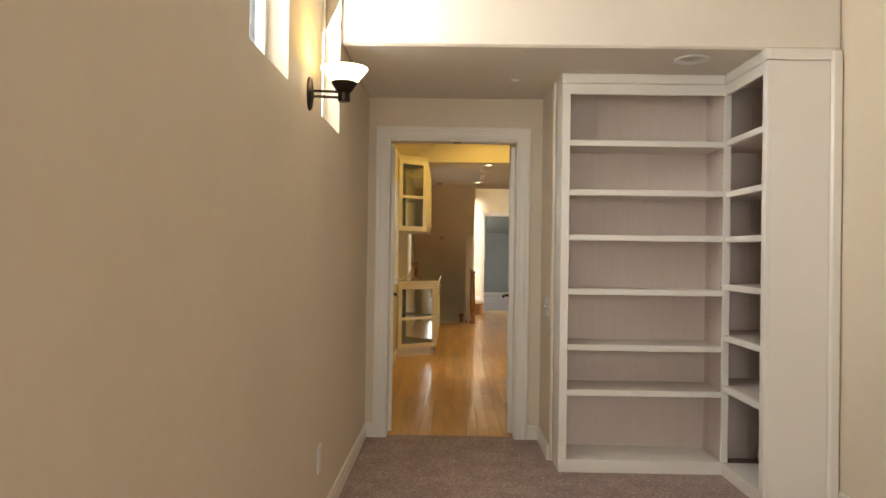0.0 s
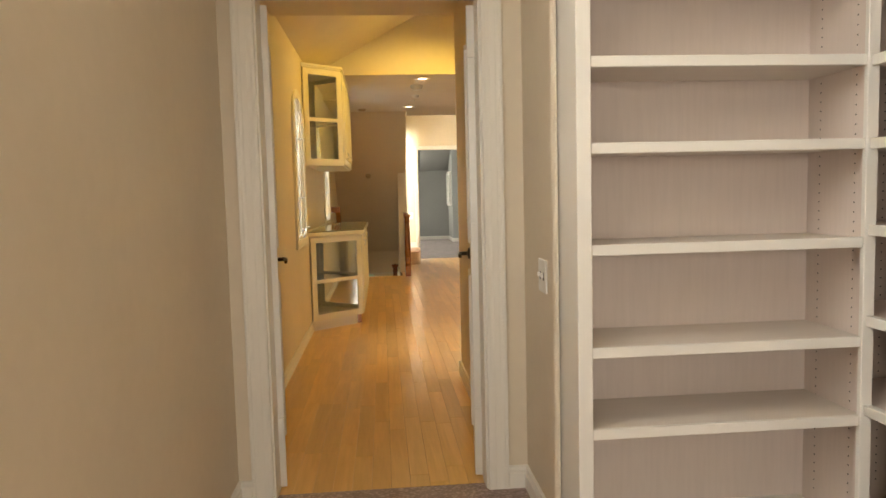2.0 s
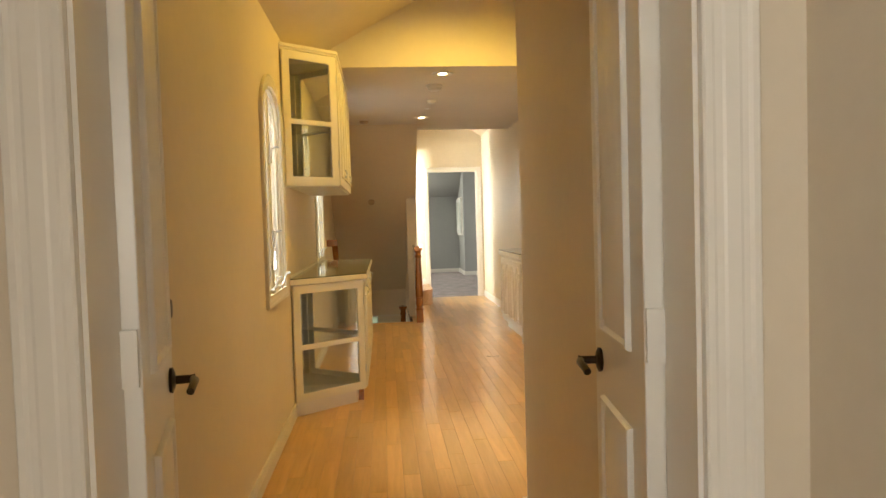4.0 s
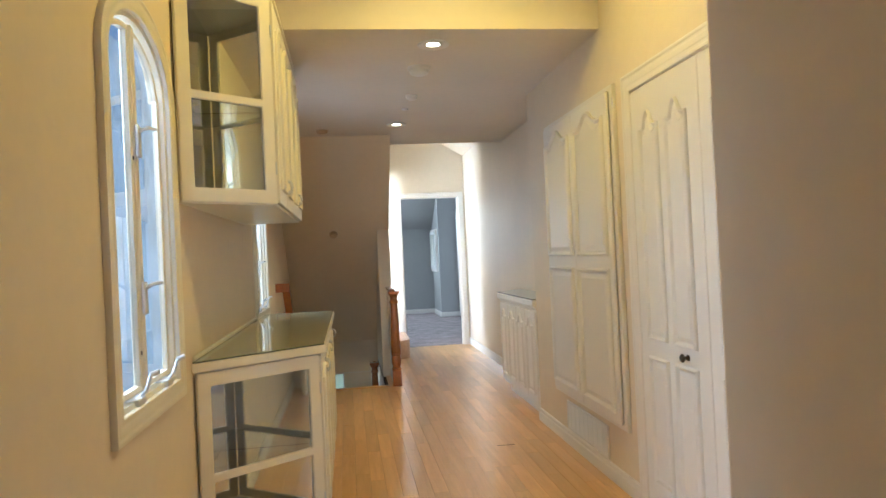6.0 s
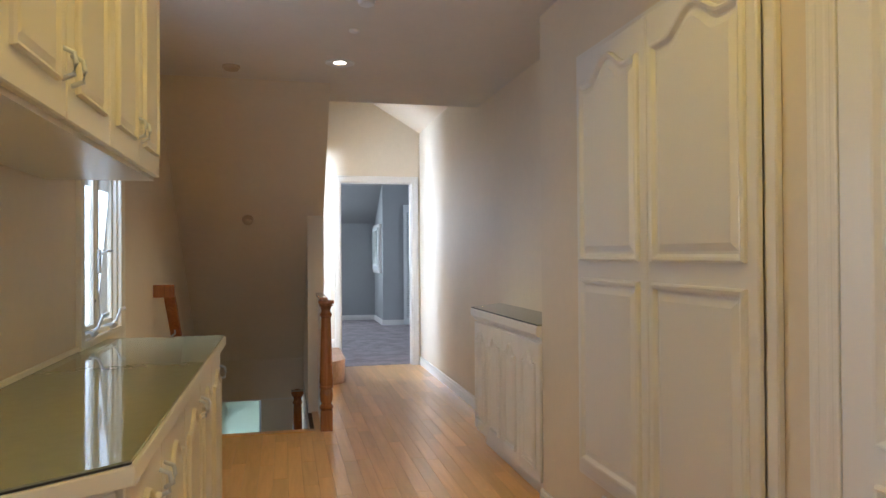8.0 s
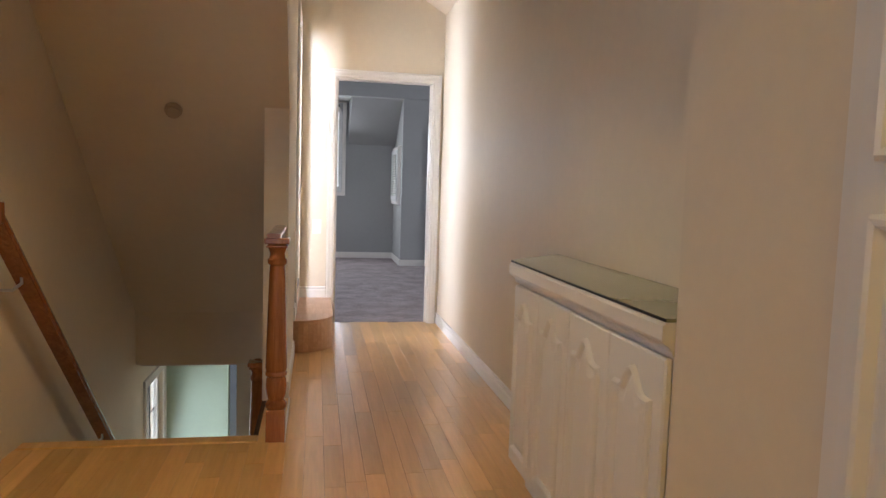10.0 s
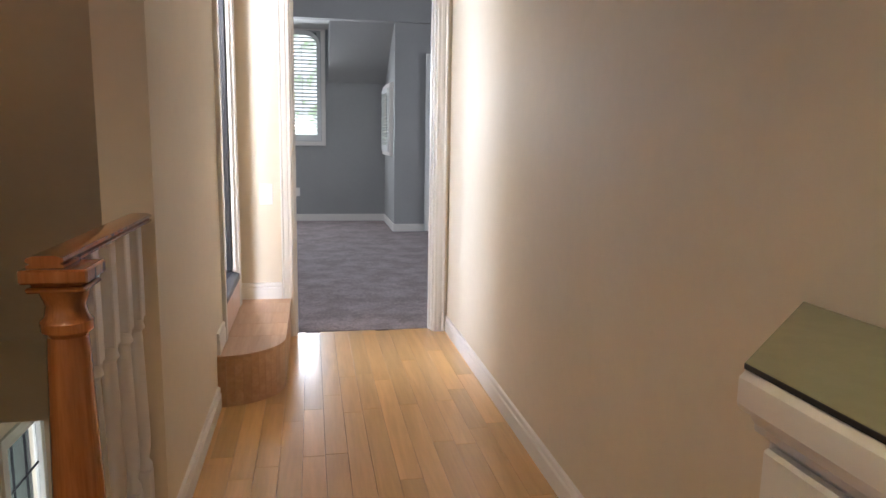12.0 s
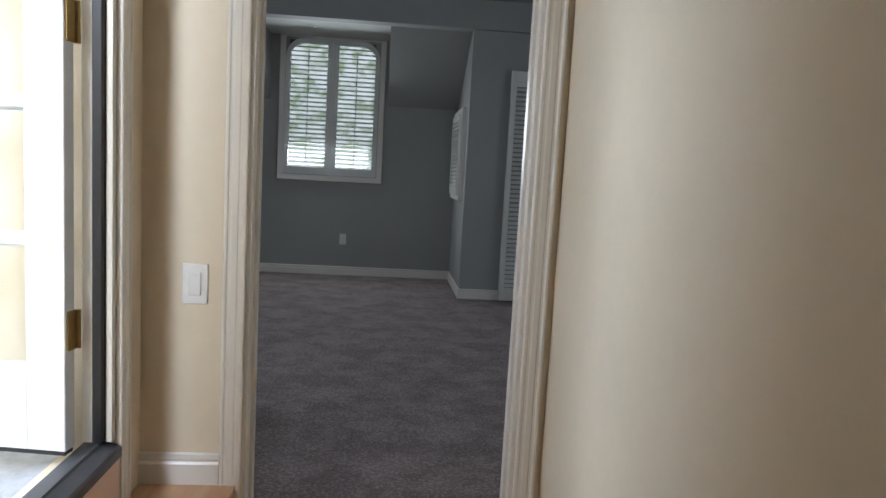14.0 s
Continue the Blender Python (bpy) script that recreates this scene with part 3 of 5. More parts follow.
def leaf(parent, name, w, h, t, panels, material, u=0.0, v=0.0, proud=0.016, bead=0.034):
    """One panelled door leaf under a thing; its face is at y = -t."""
    slab = part(name, boxes((0, 0, 0, w, t, h), bev=0.003), material, parent)
    slab.location = (u, -t, v)
    for p in panels:
        part("panel", raised_panel(p, proud, bead), material, slab)
    return slab


def lever(parent, x, z, y, side, material=M_BRONZE):
    bm = bmesh.new()
    lathe(bm, [(0.026, 0), (0.027, 0.006), (0.018, 0.010), (0.009, 0.012), (0.009, 0.045), (0.011, 0.05)], 16, Matrix.Translation((x, y, z)) @ Matrix.Rotation(radians(90 if side < 0 else -90), 4, "X"))
    tube(bm, [(x, y + side * 0.045, z), (x - 0.03, y + side * 0.052, z + 0.002), (x - 0.075, y + side * 0.050, z), (x - 0.095, y + side * 0.047, z - 0.006)], 0.008)
    part("handle", bm, material, parent, "dark bronze lever handle", True)


def study_leaf(name, m, flip, bolt):
    door = tagged(new(name), "open white panelled leaf of the double doors", "door", "study double doors", kind="structure")
    w = 0.43
    slab = part("leaf", boxes((0, 0, 0.008, w, 0.036, 2.015), bev=0.002), M_TRIM, door)
    for face in (0, 1):
        for v0, v1 in ((0.20, 0.88), (1.02, 1.90)):
            bm = raised_panel((0.09, w - 0.09, v0, v1, 0.05 if v1 > 1.5 else 0))
            if face:
                bmesh.ops.transform(bm, matrix=Matrix.Translation((w, 0.036, 0)) @ Matrix.Rotation(math.pi, 4, "Z"), verts=bm.verts)
            part("panel", bm, M_TRIM, slab, smooth=True)
    for side, y in ((-1, 0.0), (1, 0.036)):
        lever(door, w - 0.06, 0.95, y, side)
    if bolt:
        bm = bmesh.new()
        for y in (-0.004, 0.040):
            lathe(bm, [(0.020, -0.006), (0.022, 0.0), (0.018, 0.006)], 16, Matrix.Translation((w - 0.06, y, 1.10)) @ Matrix.Rotation(radians(90), 4, "X"))
        part("deadbolt", bm, M_BRONZE, door, "dark bronze deadbolt rose", True)
    else:
        part("flush_bolt", boxes((w - 0.004, 0.010, 1.78, w + 0.003, 0.026, 1.95), (w + 0.003, 0.012, 1.80, w + 0.012, 0.024, 1.83), bev=0.001), M_BRONZE, door, "dark bronze flush bolt")
    for z in (0.22, 1.02, 1.80):
        bm = boxes((-0.010, 0.004, z, -0.0005, 0.034, z + 0.09))
        lathe(bm, [(0.006, 0), (0.006, 0.09)], 10, Matrix.Translation((-0.006, 0.042 if not flip else -0.006, z)))
        part("hinge", bm, M_TRIM, door, "painted butt hinge")
    door.matrix_world = m
    return door


# leaf runs from the hinge away from the study; the left one stands a little past square
study_leaf("door_1", pose(-0.386, 3.075, 0, 0, 0, 101), False, True)
study_leaf("door_2", pose(0.460, 3.075, 0, 0, 0, 83.5) , True, False)

# ball catch plate in the head of the frame
tagged(part("strike_plate", boxes((0.02, 2.985, 2.024, 0.07, 3.01, 2.0275), bev=0.001), M_BRONZE), "dark bronze ball-catch plate in the door head", "strike plate")


# ---- study: bookcase ----
def bookcase():
    y0, x0, x1 = 2.25, 0.654, 1.598
    top, back = 2.20, 2.585
    zs = [1.933, 1.645, 1.382, 1.066, 0.741, 0.478]
    ob = empty("bookcase", "white painted built-in bookcase with six empty shelves", "bookcase", "study bookcases", (x0, y0, 0))
    def add(name, bm, label="", material=M_WHITE):
        p = part(name, bm, material, ob, label)
        p.location = (-x0, -y0, 0)
        return p
    add("side_panel", boxes((x0, y0 + 0.02, 0, x0 + 0.02, back, 2.318)))
    add("stile", boxes((x0 - 0.002, y0, 0.07, x0 + 0.045, y0 + 0.02, top), bev=0.002))
    add("stile", boxes((x1 - 0.005, y0, 0.07, x1 + 0.035, y0 + 0.02, top), bev=0.002))
    bm = boxes((x0 + 0.02, back, 0, x1 + 0.5, back + 0.012, 2.318))
    add("back_panel", bm, "whitewashed wooden back", M_PICKLED)
    add("side_panel", boxes((x1 + 0.015, y0 + 0.02, 0, x1 + 0.034, back, 2.318)), "whitewashed wooden divider", M_PICKLED)
    add("top_rail", boxes((x0 - 0.002, y0 - 0.001, top, x1, y0 + 0.02, 2.26)))
    add("crown", boxes((x0 - 0.008, y0 - 0.010, 2.262, x1 - 0.010, y0 + 0.02, 2.318), bev=0.003))
    add("plinth", boxes((x0 - 0.002, y0 - 0.003, 0, x1, y0 + 0.018, 0.075), (x0 + 0.02, y0 + 0.018, 0.0, x1, back, 0.07), bev=0.002))
    for z in zs:
        add("shelf", boxes((x0 + 0.021, y0 + 0.021, z - 0.028, x1 + 0.014, back - 0.001, z - 0.004)), "", M_PICKLED_X)
        add("shelf_edge", boxes((x0 + 0.045, y0 + 0.004, z - 0.034, x1 - 0.006, y0 + 0.0205, z), bev=0.002))
    bm = bmesh.new()
    for yy in (y0 + 0.08, back - 0.07):
        for k in range(66):
            lathe(bm, [(0.0028, 0), (0.0028, 0.0012)], 6, Matrix.Translation((x1 + 0.0148, yy, 0.12 + k * 0.032)) @ Matrix.Rotation(radians(-90), 4, "Y"))
    p = part("peg_holes", bm, M_DARK, ob, "rows of small shelf-peg holes")
    tagged(p, kind="stuff")
    p.location = (-x0, -y0, 0)


def corner_bookcase(zs):
    x0, y0, y1, back = 1.598, 1.755, 2.25, 1.945
    ob = empty("bookcase", "white painted corner bookcase bay with plain end panel", "bookcase", "study bookcases", (x0, y0, 0))
    def add(name, bm, material=M_WHITE, label=""):
        p = part(name, bm, material, ob, label)
        p.location = (-x0, -y0, 0)
        return p
    add("end_panel", boxes((x0 + 0.02, y0 - 0.035, 0, 1.915, y0 - 0.012, 2.26), bev=0.002), label="plain white end panel")
    add("stile", boxes((x0, y0 - 0.035, 0.07, x0 + 0.02, y0 + 0.018, 2.20), bev=0.002))
    add("back_panel", boxes((back, y0 - 0.012, 0, back + 0.012, 2.58, 2.318)), M_PICKLED)
    add("top_rail", boxes((x0, y0 - 0.035, 2.20, x0 + 0.02, y1 - 0.002, 2.26)))
    add("crown", boxes((x0 - 0.010, y0 - 0.045, 2.262, x0 + 0.02, y1 - 0.012, 2.318), (x0 + 0.02, y0 - 0.045, 2.262, 1.915, y0 - 0.012, 2.318), bev=0.003))
    add("plinth", boxes((x0 - 0.003, y0 - 0.038, 0, x0 + 0.018, y1 - 0.005, 0.075), (x0 + 0.018, y0 - 0.011, 0, back, y1, 0.07), bev=0.002))
    for z in zs:
        add("shelf", boxes((x0 + 0.035, y0 - 0.011, z - 0.028, back - 0.001, y1 + 0.3, z - 0.004)), M_PICKLED)
        add("shelf_edge", boxes((x0 + 0.004, y0 + 0.018, z - 0.034, x0 + 0.034, y1 - 0.002, z), bev=0.002))
    bm = bmesh.new()
    for xx in (x0 + 0.06, back - 0.06):
        for k in range(66):
            lathe(bm, [(0.0028, 0), (0.0028, 0.0012)], 6, Matrix.Translation((xx, 2.5555, 0.12 + k * 0.032)) @ Matrix.Rotation(radians(90), 4, "X"))
    add("divider", boxes((x0 + 0.035, 2.556, 0.07, back, 2.584, 2.318)), M_PICKLED)
    tagged(add("peg_holes", bm, M_DARK, "rows of small shelf-peg holes"), kind="stuff")


bookcase()
corner_bookcase([1.94, 1.64, 1.38, 1.105, 0.81, 0.515])
structure("trim_bookcase", boxes((1.917, 1.71, 0, 1.978, 1.755, SOF), bev=0.012), M_TRIM, "off-white upright trim between bookcase and wall", "trim")


# ---- study: windows, sconce, small fittings ----
def slim_window(name, y0, y1, bar):
    w = tagged(new(name), "slim high window with white frame and bright sky", "window", "study windows", kind="structure")
    z0, z1, x = 1.855, 3.1, SX0 - 0.075
    part("window_frame", boxes((x - 0.03, y0, z0, x, y0 + 0.03, z1), (x - 0.03, y1 - 0.03, z0, x, y1, z1), (x - 0.03, y0 + 0.03, z0, x, y1 - 0.03, z0 + 0.03), (x - 0.03, y0 + 0.03, z1 - 0.03, x, y1 - 0.03, z1), bev=0.002), M_TRIM, w)
    if bar:
        part("mullion", boxes((x - 0.028, bar - 0.012, z0 + 0.03, x + 0.004, bar + 0.012, z1 - 0.03), bev=0.002), M_TRIM, w)
    g = part("pane", boxes((x - 0.018, y0 + 0.03, z0 + 0.03, x - 0.014, y1 - 0.03, z1 - 0.03)), M_GLASS, w)
    g.visible_shadow = False


slim_window("window_1", 0.14, 0.607, 0.32)
slim_window("window_2", 1.22, 1.70, 0)


def sconce():
    ob = empty("wall_sconce", "lit bronze wall sconce with flared glass shade", "wall lamp", at=(SX0, 0.955, 1.888))
    bm = bmesh.new()
    lathe(bm, [(0.060, 0), (0.060, 0.006), (0.052, 0.012), (0.030, 0.016), (0.012, 0.020)], 28, Matrix.Diagonal((1, 0.75, 1.12, 1)) @ Matrix.Rotation(radians(90), 4, "Y"))
    part("backplate", bm, M_BRONZE, ob, smooth=True)
    for z in (-0.010, 0.012):
        bm = bmesh.new()
        tube(bm, [(0.010, 0, z), (0.09, 0, z - 0.002), (0.130, 0, z - 0.004)], 0.0055)
        part("arm", bm, M_BRONZE, ob, smooth=True)
    at = Matrix.Translation((0.140, 0, -0.03))
    bm = bmesh.new()
    lathe(bm, [(0.022, 0), (0.024, 0.004), (0.024, 0.035), (0.028, 0.038), (0.050, 0.070), (0.052, 0.076), (0.045, 0.076)], 28, at)
    part("cup", bm, M_BRONZE, ob, "dark bronze cup", True)
    bm = bmesh.new()
    lathe(bm, [(0.044, 0.072), (0.052, 0.078), (0.092, 0.128), (0.094, 0.132), (0.090, 0.132), (0.049, 0.082)], 32, at)
    part("shade", bm, M_SHADE, ob, "glowing white glass bowl", True)


sconce()


def plate(name, axis, face, sign, a, z, w, h, label, category):
    ob = empty(name, label, category, at=place(axis, face, sign, a, z, 0))
    def slab(nm, a0, a1, z0, z1, d0, d1, material=M_PLASTIC, lab=""):
        p = place(axis, 0, sign, a0, z0, d0)
        q = place(axis, 0, sign, a1, z1, d1)
        bm = boxes((min(p[0], q[0]), min(p[1], q[1]), z0, max(p[0], q[0]), max(p[1], q[1]), z1), bev=0.0012)
        return part(nm, bm, material, ob, lab)
    slab("cover", -w / 2, w / 2, -h / 2, h / 2, 0, 0.006)
    return slab


s = plate("light_switch", 0, NX, -1, 2.615, 0.932, 0.115, 0.12, "white double toggle switch plate on niche wall", "light switch")
for a in (-0.024, 0.024):
    s("slot", a - 0.008, a + 0.008, -0.014, 0.014, 0.006, 0.0075, M_DARK, "dark switch slot")
    s("toggle", a - 0.004, a + 0.004, -0.004, 0.012, 0.006, 0.017)
s = plate("light_switch", 1, FD0, -1, 0.594, 0.838, 0.072, 0.118, "white rocker switch plate beside the bedroom door", "light switch")
s("rocker", -0.017, 0.017, -0.033, 0.033, 0.006, 0.011)
s = plate("wall_outlet", 0, SX0, 1, 1.28, 0.345, 0.072, 0.118, "white outlet plate low on the study wall", "outlet")
for z in (-0.02, 0.02):
    s("socket", -0.015, 0.015, z - 0.013, z + 0.013, 0.006, 0.008)
s = plate("wall_outlet", 1, BYN, -1, 0.655, 0.40, 0.072, 0.118, "white outlet plate on the grey bedroom wall", "outlet")
for z in (-0.02, 0.02):
    s("socket", -0.015, 0.015, z - 0.013, z + 0.013, 0.006, 0.008)


def downlight(x, y, z, lit, label):
    ob = empty("ceiling_light", label, "ceiling light", "recessed ceiling lights", (x, y, z))
    bm = bmesh.new()
    lathe(bm, [(0.050, 0.0), (0.088, -0.001), (0.090, -0.006), (0.082, -0.010), (0.060, -0.004), (0.050, 0.0)], 28)
    part("trim_ring", bm, M_PLASTIC, ob, smooth=True)
    bm = bmesh.new()
    lathe(bm, [(0.001, -0.0035), (0.038, -0.003)], 24)
    part("lens", bm, M_BULB if lit else M_CEIL, ob, "glowing lamp face" if lit else "")


downlight(1.286, 1.93, SOF, False, "unlit white recessed light in the soffit")
downlight(0.51, 7.585, HC, True, "lit white recessed light in the hall ceiling")
downlight(0.465, 9.90, HC, True, "lit white recessed light in the hall ceiling")


def detector(name, x, y, z, r, h, label, tilt=0.0, material=M_PLASTIC):
    ob = empty(name, label, "smoke detector" if r > 0.03 else "sprinkler", at=(x, y, z))
    bm = bmesh.new()
    lathe(bm, [(r, 0), (r, -h * 0.35), (r * 0.92, -h * 0.45)], 24)
    part("base", bm, material, ob, smooth=True)
    bm = bmesh.new()
    lathe(bm, [(r * 0.86, -h * 0.45), (r * 0.80, -h * 0.85), (r * 0.55, -h), (r * 0.05, -h)], 24)
    part("cap", bm, material, ob, smooth=True)
    ob.rotation_euler = (tilt, 0, 0)


detector("sprinkler", 0.387, 2.42, SOF, 0.028, 0.012, "flat white sprinkler cover in the soffit")
detector("smoke_detector", 0.478, 8.05, HC, 0.072, 0.05, "round white smoke detector on the hall ceiling")
detector("smoke_detector", 0.50, 8.80, HC, 0.045, 0.035, "small white detector on the hall ceiling")
detector("sprinkler", 0.49, 9.27, HC, 0.028, 0.012, "flat white sprinkler cover on the hall ceiling")
detector("smoke_detector", -0.195, 10.12, HC, 0.055, 0.03, "low painted detector at the stair ceiling edge", 0.0, M_TAN)
detector("smoke_detector", -0.158, 11.36, 1.562, 0.045, 0.04, "round painted detector on the stair slope", radians(-44), M_TAN)


# ---- hall: arched casements ----
def arched_window(name, y0, y1, z0, spring, rise, label, rebate=0.06):
    """A pair of casement sashes under one round head, in the hall's left wall."""
    w = tagged(new(name), label, "window", "hall casements", kind="structure")
    mid, x = (y0 + y1) / 2, HX0
    outline = arch_path(y0, y1, z0, spring, rise)
    # wall left over beside the round head
    bm = bmesh.new()
    n = 14
    top = [(mid - (y1 - y0) / 2 * math.cos(math.pi * k / n), spring + rise * math.sin(math.pi * k / n)) for k in range(n + 1)]
    for half, corner in ((top[:n // 2 + 1], (y0, spring + rise)), (top[n // 2:], (y1, spring + rise))):
        for p, q in zip(half, half[1:]):
            prism(bm, [corner, p, q], 0, x - 0.059, x - 0.0005)
    box(bm, x - 0.059, y1, spring, x - 0.0005, y1 + rebate, spring + rise)
    part("spandrel", bm, M_HALL, w)
    bm = bmesh.new()
    sweep(bm, 0, x, 1, outline, [(c * 0.75, d) for c, d in CASE], True)
    part("casing", bm, M_CREAM, w, "cream moulded casing", True)
    bm = bmesh.new()
    sweep(bm, 0, x, 1, outline, [(0.0, 0.0), (-0.014, -0.004), (-0.014, -0.036), (0.0, -0.04)], True)
    part("window_frame", bm, M_CREAM, w)
    part("mullion", boxes((x - 0.05, mid - 0.019, z0 + 0.02, x - 0.0135, mid + 0.019, spring + rise - 0.02), bev=0.004), M_CREAM, w)
    for a, b in ((y0 + 0.014, mid - 0.019), (mid + 0.019, y1 - 0.014)):
        def sash(c, a=a, b=b):
            lo, hi = a - c, b + c
            pts = [(lo, z0 + 0.022 - c)]
            for k in range(9):
                yy = lo + (hi - lo) * k / 8
                s = min(1.0, abs(yy - mid) / ((y1 - y0) / 2 - 0.022 + c + 1e-6))
                pts.append((yy, spring + (rise - 0.022 + c) * math.sqrt(max(0.0, 1 - s * s))))
            return pts + [(hi, z0 + 0.022 - c)]
        bm = bmesh.new()
        sweep(bm, 0, x - 0.028, 1, sash, [(0.0, -0.012), (0.0, 0.006), (-0.006, 0.010), (-0.018, 0.007), (-0.021, -0.012)], True)
        s = part("sash", bm, M_CREAM, w)
        bm = bmesh.new()
        prism(bm, sash(-0.015), 0, x - 0.034, x - 0.030)
        g = part("pane", bm, M_GLASS, w)
        g.visible_shadow = False
        # crank at the sill
        c = (a + b) / 2 + 0.03
        bm = boxes((x - 0.03, c - 0.035, z0 + 0.0, x + 0.012, c + 0.03, z0 + 0.022), bev=0.004)
        tube(bm, [(x + 0.0, c + 0.01, z0 + 0.02), (x + 0.014, c + 0.02, z0 + 0.035), (x + 0.026, c + 0.036, z0 + 0.080)], 0.006)
        tube(bm, [(x + 0.024, c + 0.033, z0 + 0.078), (x + 0.045, c + 0.048, z0 + 0.086)], 0.008)
        part("crank", bm, M_STEEL, w, "white metal casement crank", True)
        for z in (z0 + 0.13, z0 + 0.72):
            bm = boxes((x - 0.030, b - 0.008 if b < mid else a + 0.002, z, x - 0.016, b - 0.002 if b < mid else a + 0.008, z + 0.012))
            part("stop", bm, M_DARK, w)
    for z in (z0 + 0.30, z0 + 0.78):
        bm = boxes((x - 0.013, mid - 0.016, z - 0.05, x - 0.002, mid + 0.016, z + 0.05), bev=0.003)
        tube(bm, [(x - 0.004, mid, z + 0.03), (x + 0.02, mid + 0.004, z + 0.042), (x + 0.03, mid + 0.05, z + 0.044)], 0.006)
        part("sash_lock", bm, M_STEEL, w, "white metal sash lock", True)


arched_window("window_3", 5.68, 6.30, 0.895, 1.86, 0.19, "tall arched casement window with cranks and hazy view")
arched_window("window_4", 8.45, 9.05, 0.95, 1.86, 0.19, "arched casement window behind the bar counter")


# ---- hall: corner bar cabinets ----
def knob(parent, x, y, z, m=Matrix(), s=1.0, material=M_BRONZE):
    bm = bmesh.new()
    lathe(bm, [(0.011 * s, 0), (0.011 * s, 0.003), (0.006 * s, 0.006), (0.006 * s, 0.016), (0.013 * s, 0.022), (0.015 * s, 0.028), (0.010 * s, 0.034), (0.002 * s, 0.035)], 16,
          Matrix.Translation((x, y, z)) @ Matrix.Rotation(radians(90), 4, "X"))
    part("knob", bm, material, parent, "small dark knob", True)


def glass_door(parent, w, h, m, mid):
    """A glazed door of two lights in the slanted cabinet end."""
    d = part("door", lattice([0, 0.055, w - 0.055, w], [0, 0.055, mid - 0.016, mid + 0.016, h - 0.055, h], -0.02, 0, [(1, 1), (1, 3)], 0.003), M_CREAM, parent, "cream glazed door with two lights")
    d.matrix_local = m
    for z0, z1 in ((0.055, mid - 0.016), (mid + 0.016, h - 0.055)):
        part("pane", boxes((0.055, -0.011, z0, w - 0.055, -0.007, z1)), M_GLASS, d)
    for z in (0.12, h - 0.17):
        bm = bmesh.new()
        lathe(bm, [(0.004, 0), (0.004, 0.05)], 8, Matrix.Translation((w - 0.002, -0.022, z)))
        part("hinge", bm, M_STEEL, d)


def bar_cabinet(name, x1, ya, yb, yend, z0, z1, doors, label, upper):
    """Cabinet run along the hall's left wall with a slanted glazed end: plan corners (wall, ya), (x1, yb), (x1, yend)."""
    xw = HX0 + 0.002
    ob = empty(name, label, "cabinet", "bar cabinets", (xw, ya, z0))
    off = Matrix.Translation((-xw, -ya, -z0))
    def add(nm, bm, material=M_CREAM, lab=""):
        bmesh.ops.transform(bm, matrix=off, verts=bm.verts)
        return part(nm, bm, material, ob, lab)
    plan = [(xw, ya), (x1, yb), (x1, yend), (xw, yend)]
    t = 0.02
    lo = z0 if upper else z0 + 0.09
    body = bmesh.new()
    prism(body, plan, 2, lo, lo + t)
    prism(body, plan, 2, z1 - t, z1)
    box(body, xw, yend - t, lo + t, x1, yend, z1 - t)
    box(body, xw, yb + 0.10, lo + t, x1 - 0.02, yb + 0.118, z1 - t)
    add("carcass", body)
    add("mirror", boxes((xw + 0.001, ya + 0.04, lo + t, xw + 0.006, yb + 0.098, z1 - t), (xw + 0.006, yb + 0.093, lo + t, x1 - 0.03, yb + 0.099, z1 - t)), M_MIRROR, "mirrored back of the glazed end")
    ang = math.atan2(yb - ya, x1 - xw)
    w = math.hypot(yb - ya, x1 - xw)
    glass_door(ob, w - 0.004, z1 - lo - 0.01, Matrix.Translation((0.003, 0.004, lo + 0.005 - z0)) @ Matrix.Rotation(ang, 4, "Z"), (z1 - lo) * (0.47 if upper else 0.46))
    zs = lo + (z1 - lo) * (0.47 if upper else 0.46)
    bm = bmesh.new()
    prism(bm, [(xw + 0.01, ya + 0.05), (x1 - 0.05, yb + 0.0), (x1 - 0.03, yb + 0.09), (xw + 0.01, yb + 0.09)], 2, zs - 0.004, zs + 0.004)
    add("glass_shelf", bm, M_GLASS, "clear glass shelf")
    n = doors
    dw = (yend - yb - 0.02) / n
    face = Matrix.Translation((x1 - xw, yb + 0.012 - ya, lo + 0.01 - z0)) @ Matrix.Rotation(radians(90), 4, "Z")
    for k in range(n):
        d = part("door", boxes((0.003, -0.02, 0, dw - 0.003, -0.001, z1 - lo - 0.02), bev=0.003), M_CREAM, ob)
        d.matrix_local = face @ Matrix.Translation((dw * k, 0, 0))
        bm = raised_panel((0.055, dw - 0.055, 0.06, z1 - lo - 0.08, 0.05))
        bmesh.ops.translate(bm, verts=bm.verts, vec=(0, -0.02, 0))
        part("panel", bm, M_CREAM, d)
        bm = bmesh.new()
        zz = 0.10 if upper else z1 - lo - 0.12
        uu = dw - 0.03 if k % 2 == 0 else 0.03
        tube(bm, [(uu, -0.02, zz - 0.03), (uu, -0.042, zz - 0.02), (uu, -0.045, zz), (uu, -0.042, zz + 0.02), (uu, -0.02, zz + 0.03)], 0.005)
        part("handle", bm, M_STEEL, d, "white bow handle", True)
    if upper:
        bm = bmesh.new()
        for d, za, zb in ((0.012, z1, z1 + 0.015), (0.022, z1 + 0.015, z1 + 0.035)):
            prism(bm, [(xw, ya - d), (x1 + d, yb - d * 0.6), (x1 + d, yend + d), (xw, yend + d)], 2, za, zb)
        add("crown", bm)
    else:
        bm = bmesh.new()
        prism(bm, [(xw, ya + 0.012), (x1 - 0.055, yb - 0.012), (x1 - 0.05, yend), (xw, yend)], 2, z0, lo)
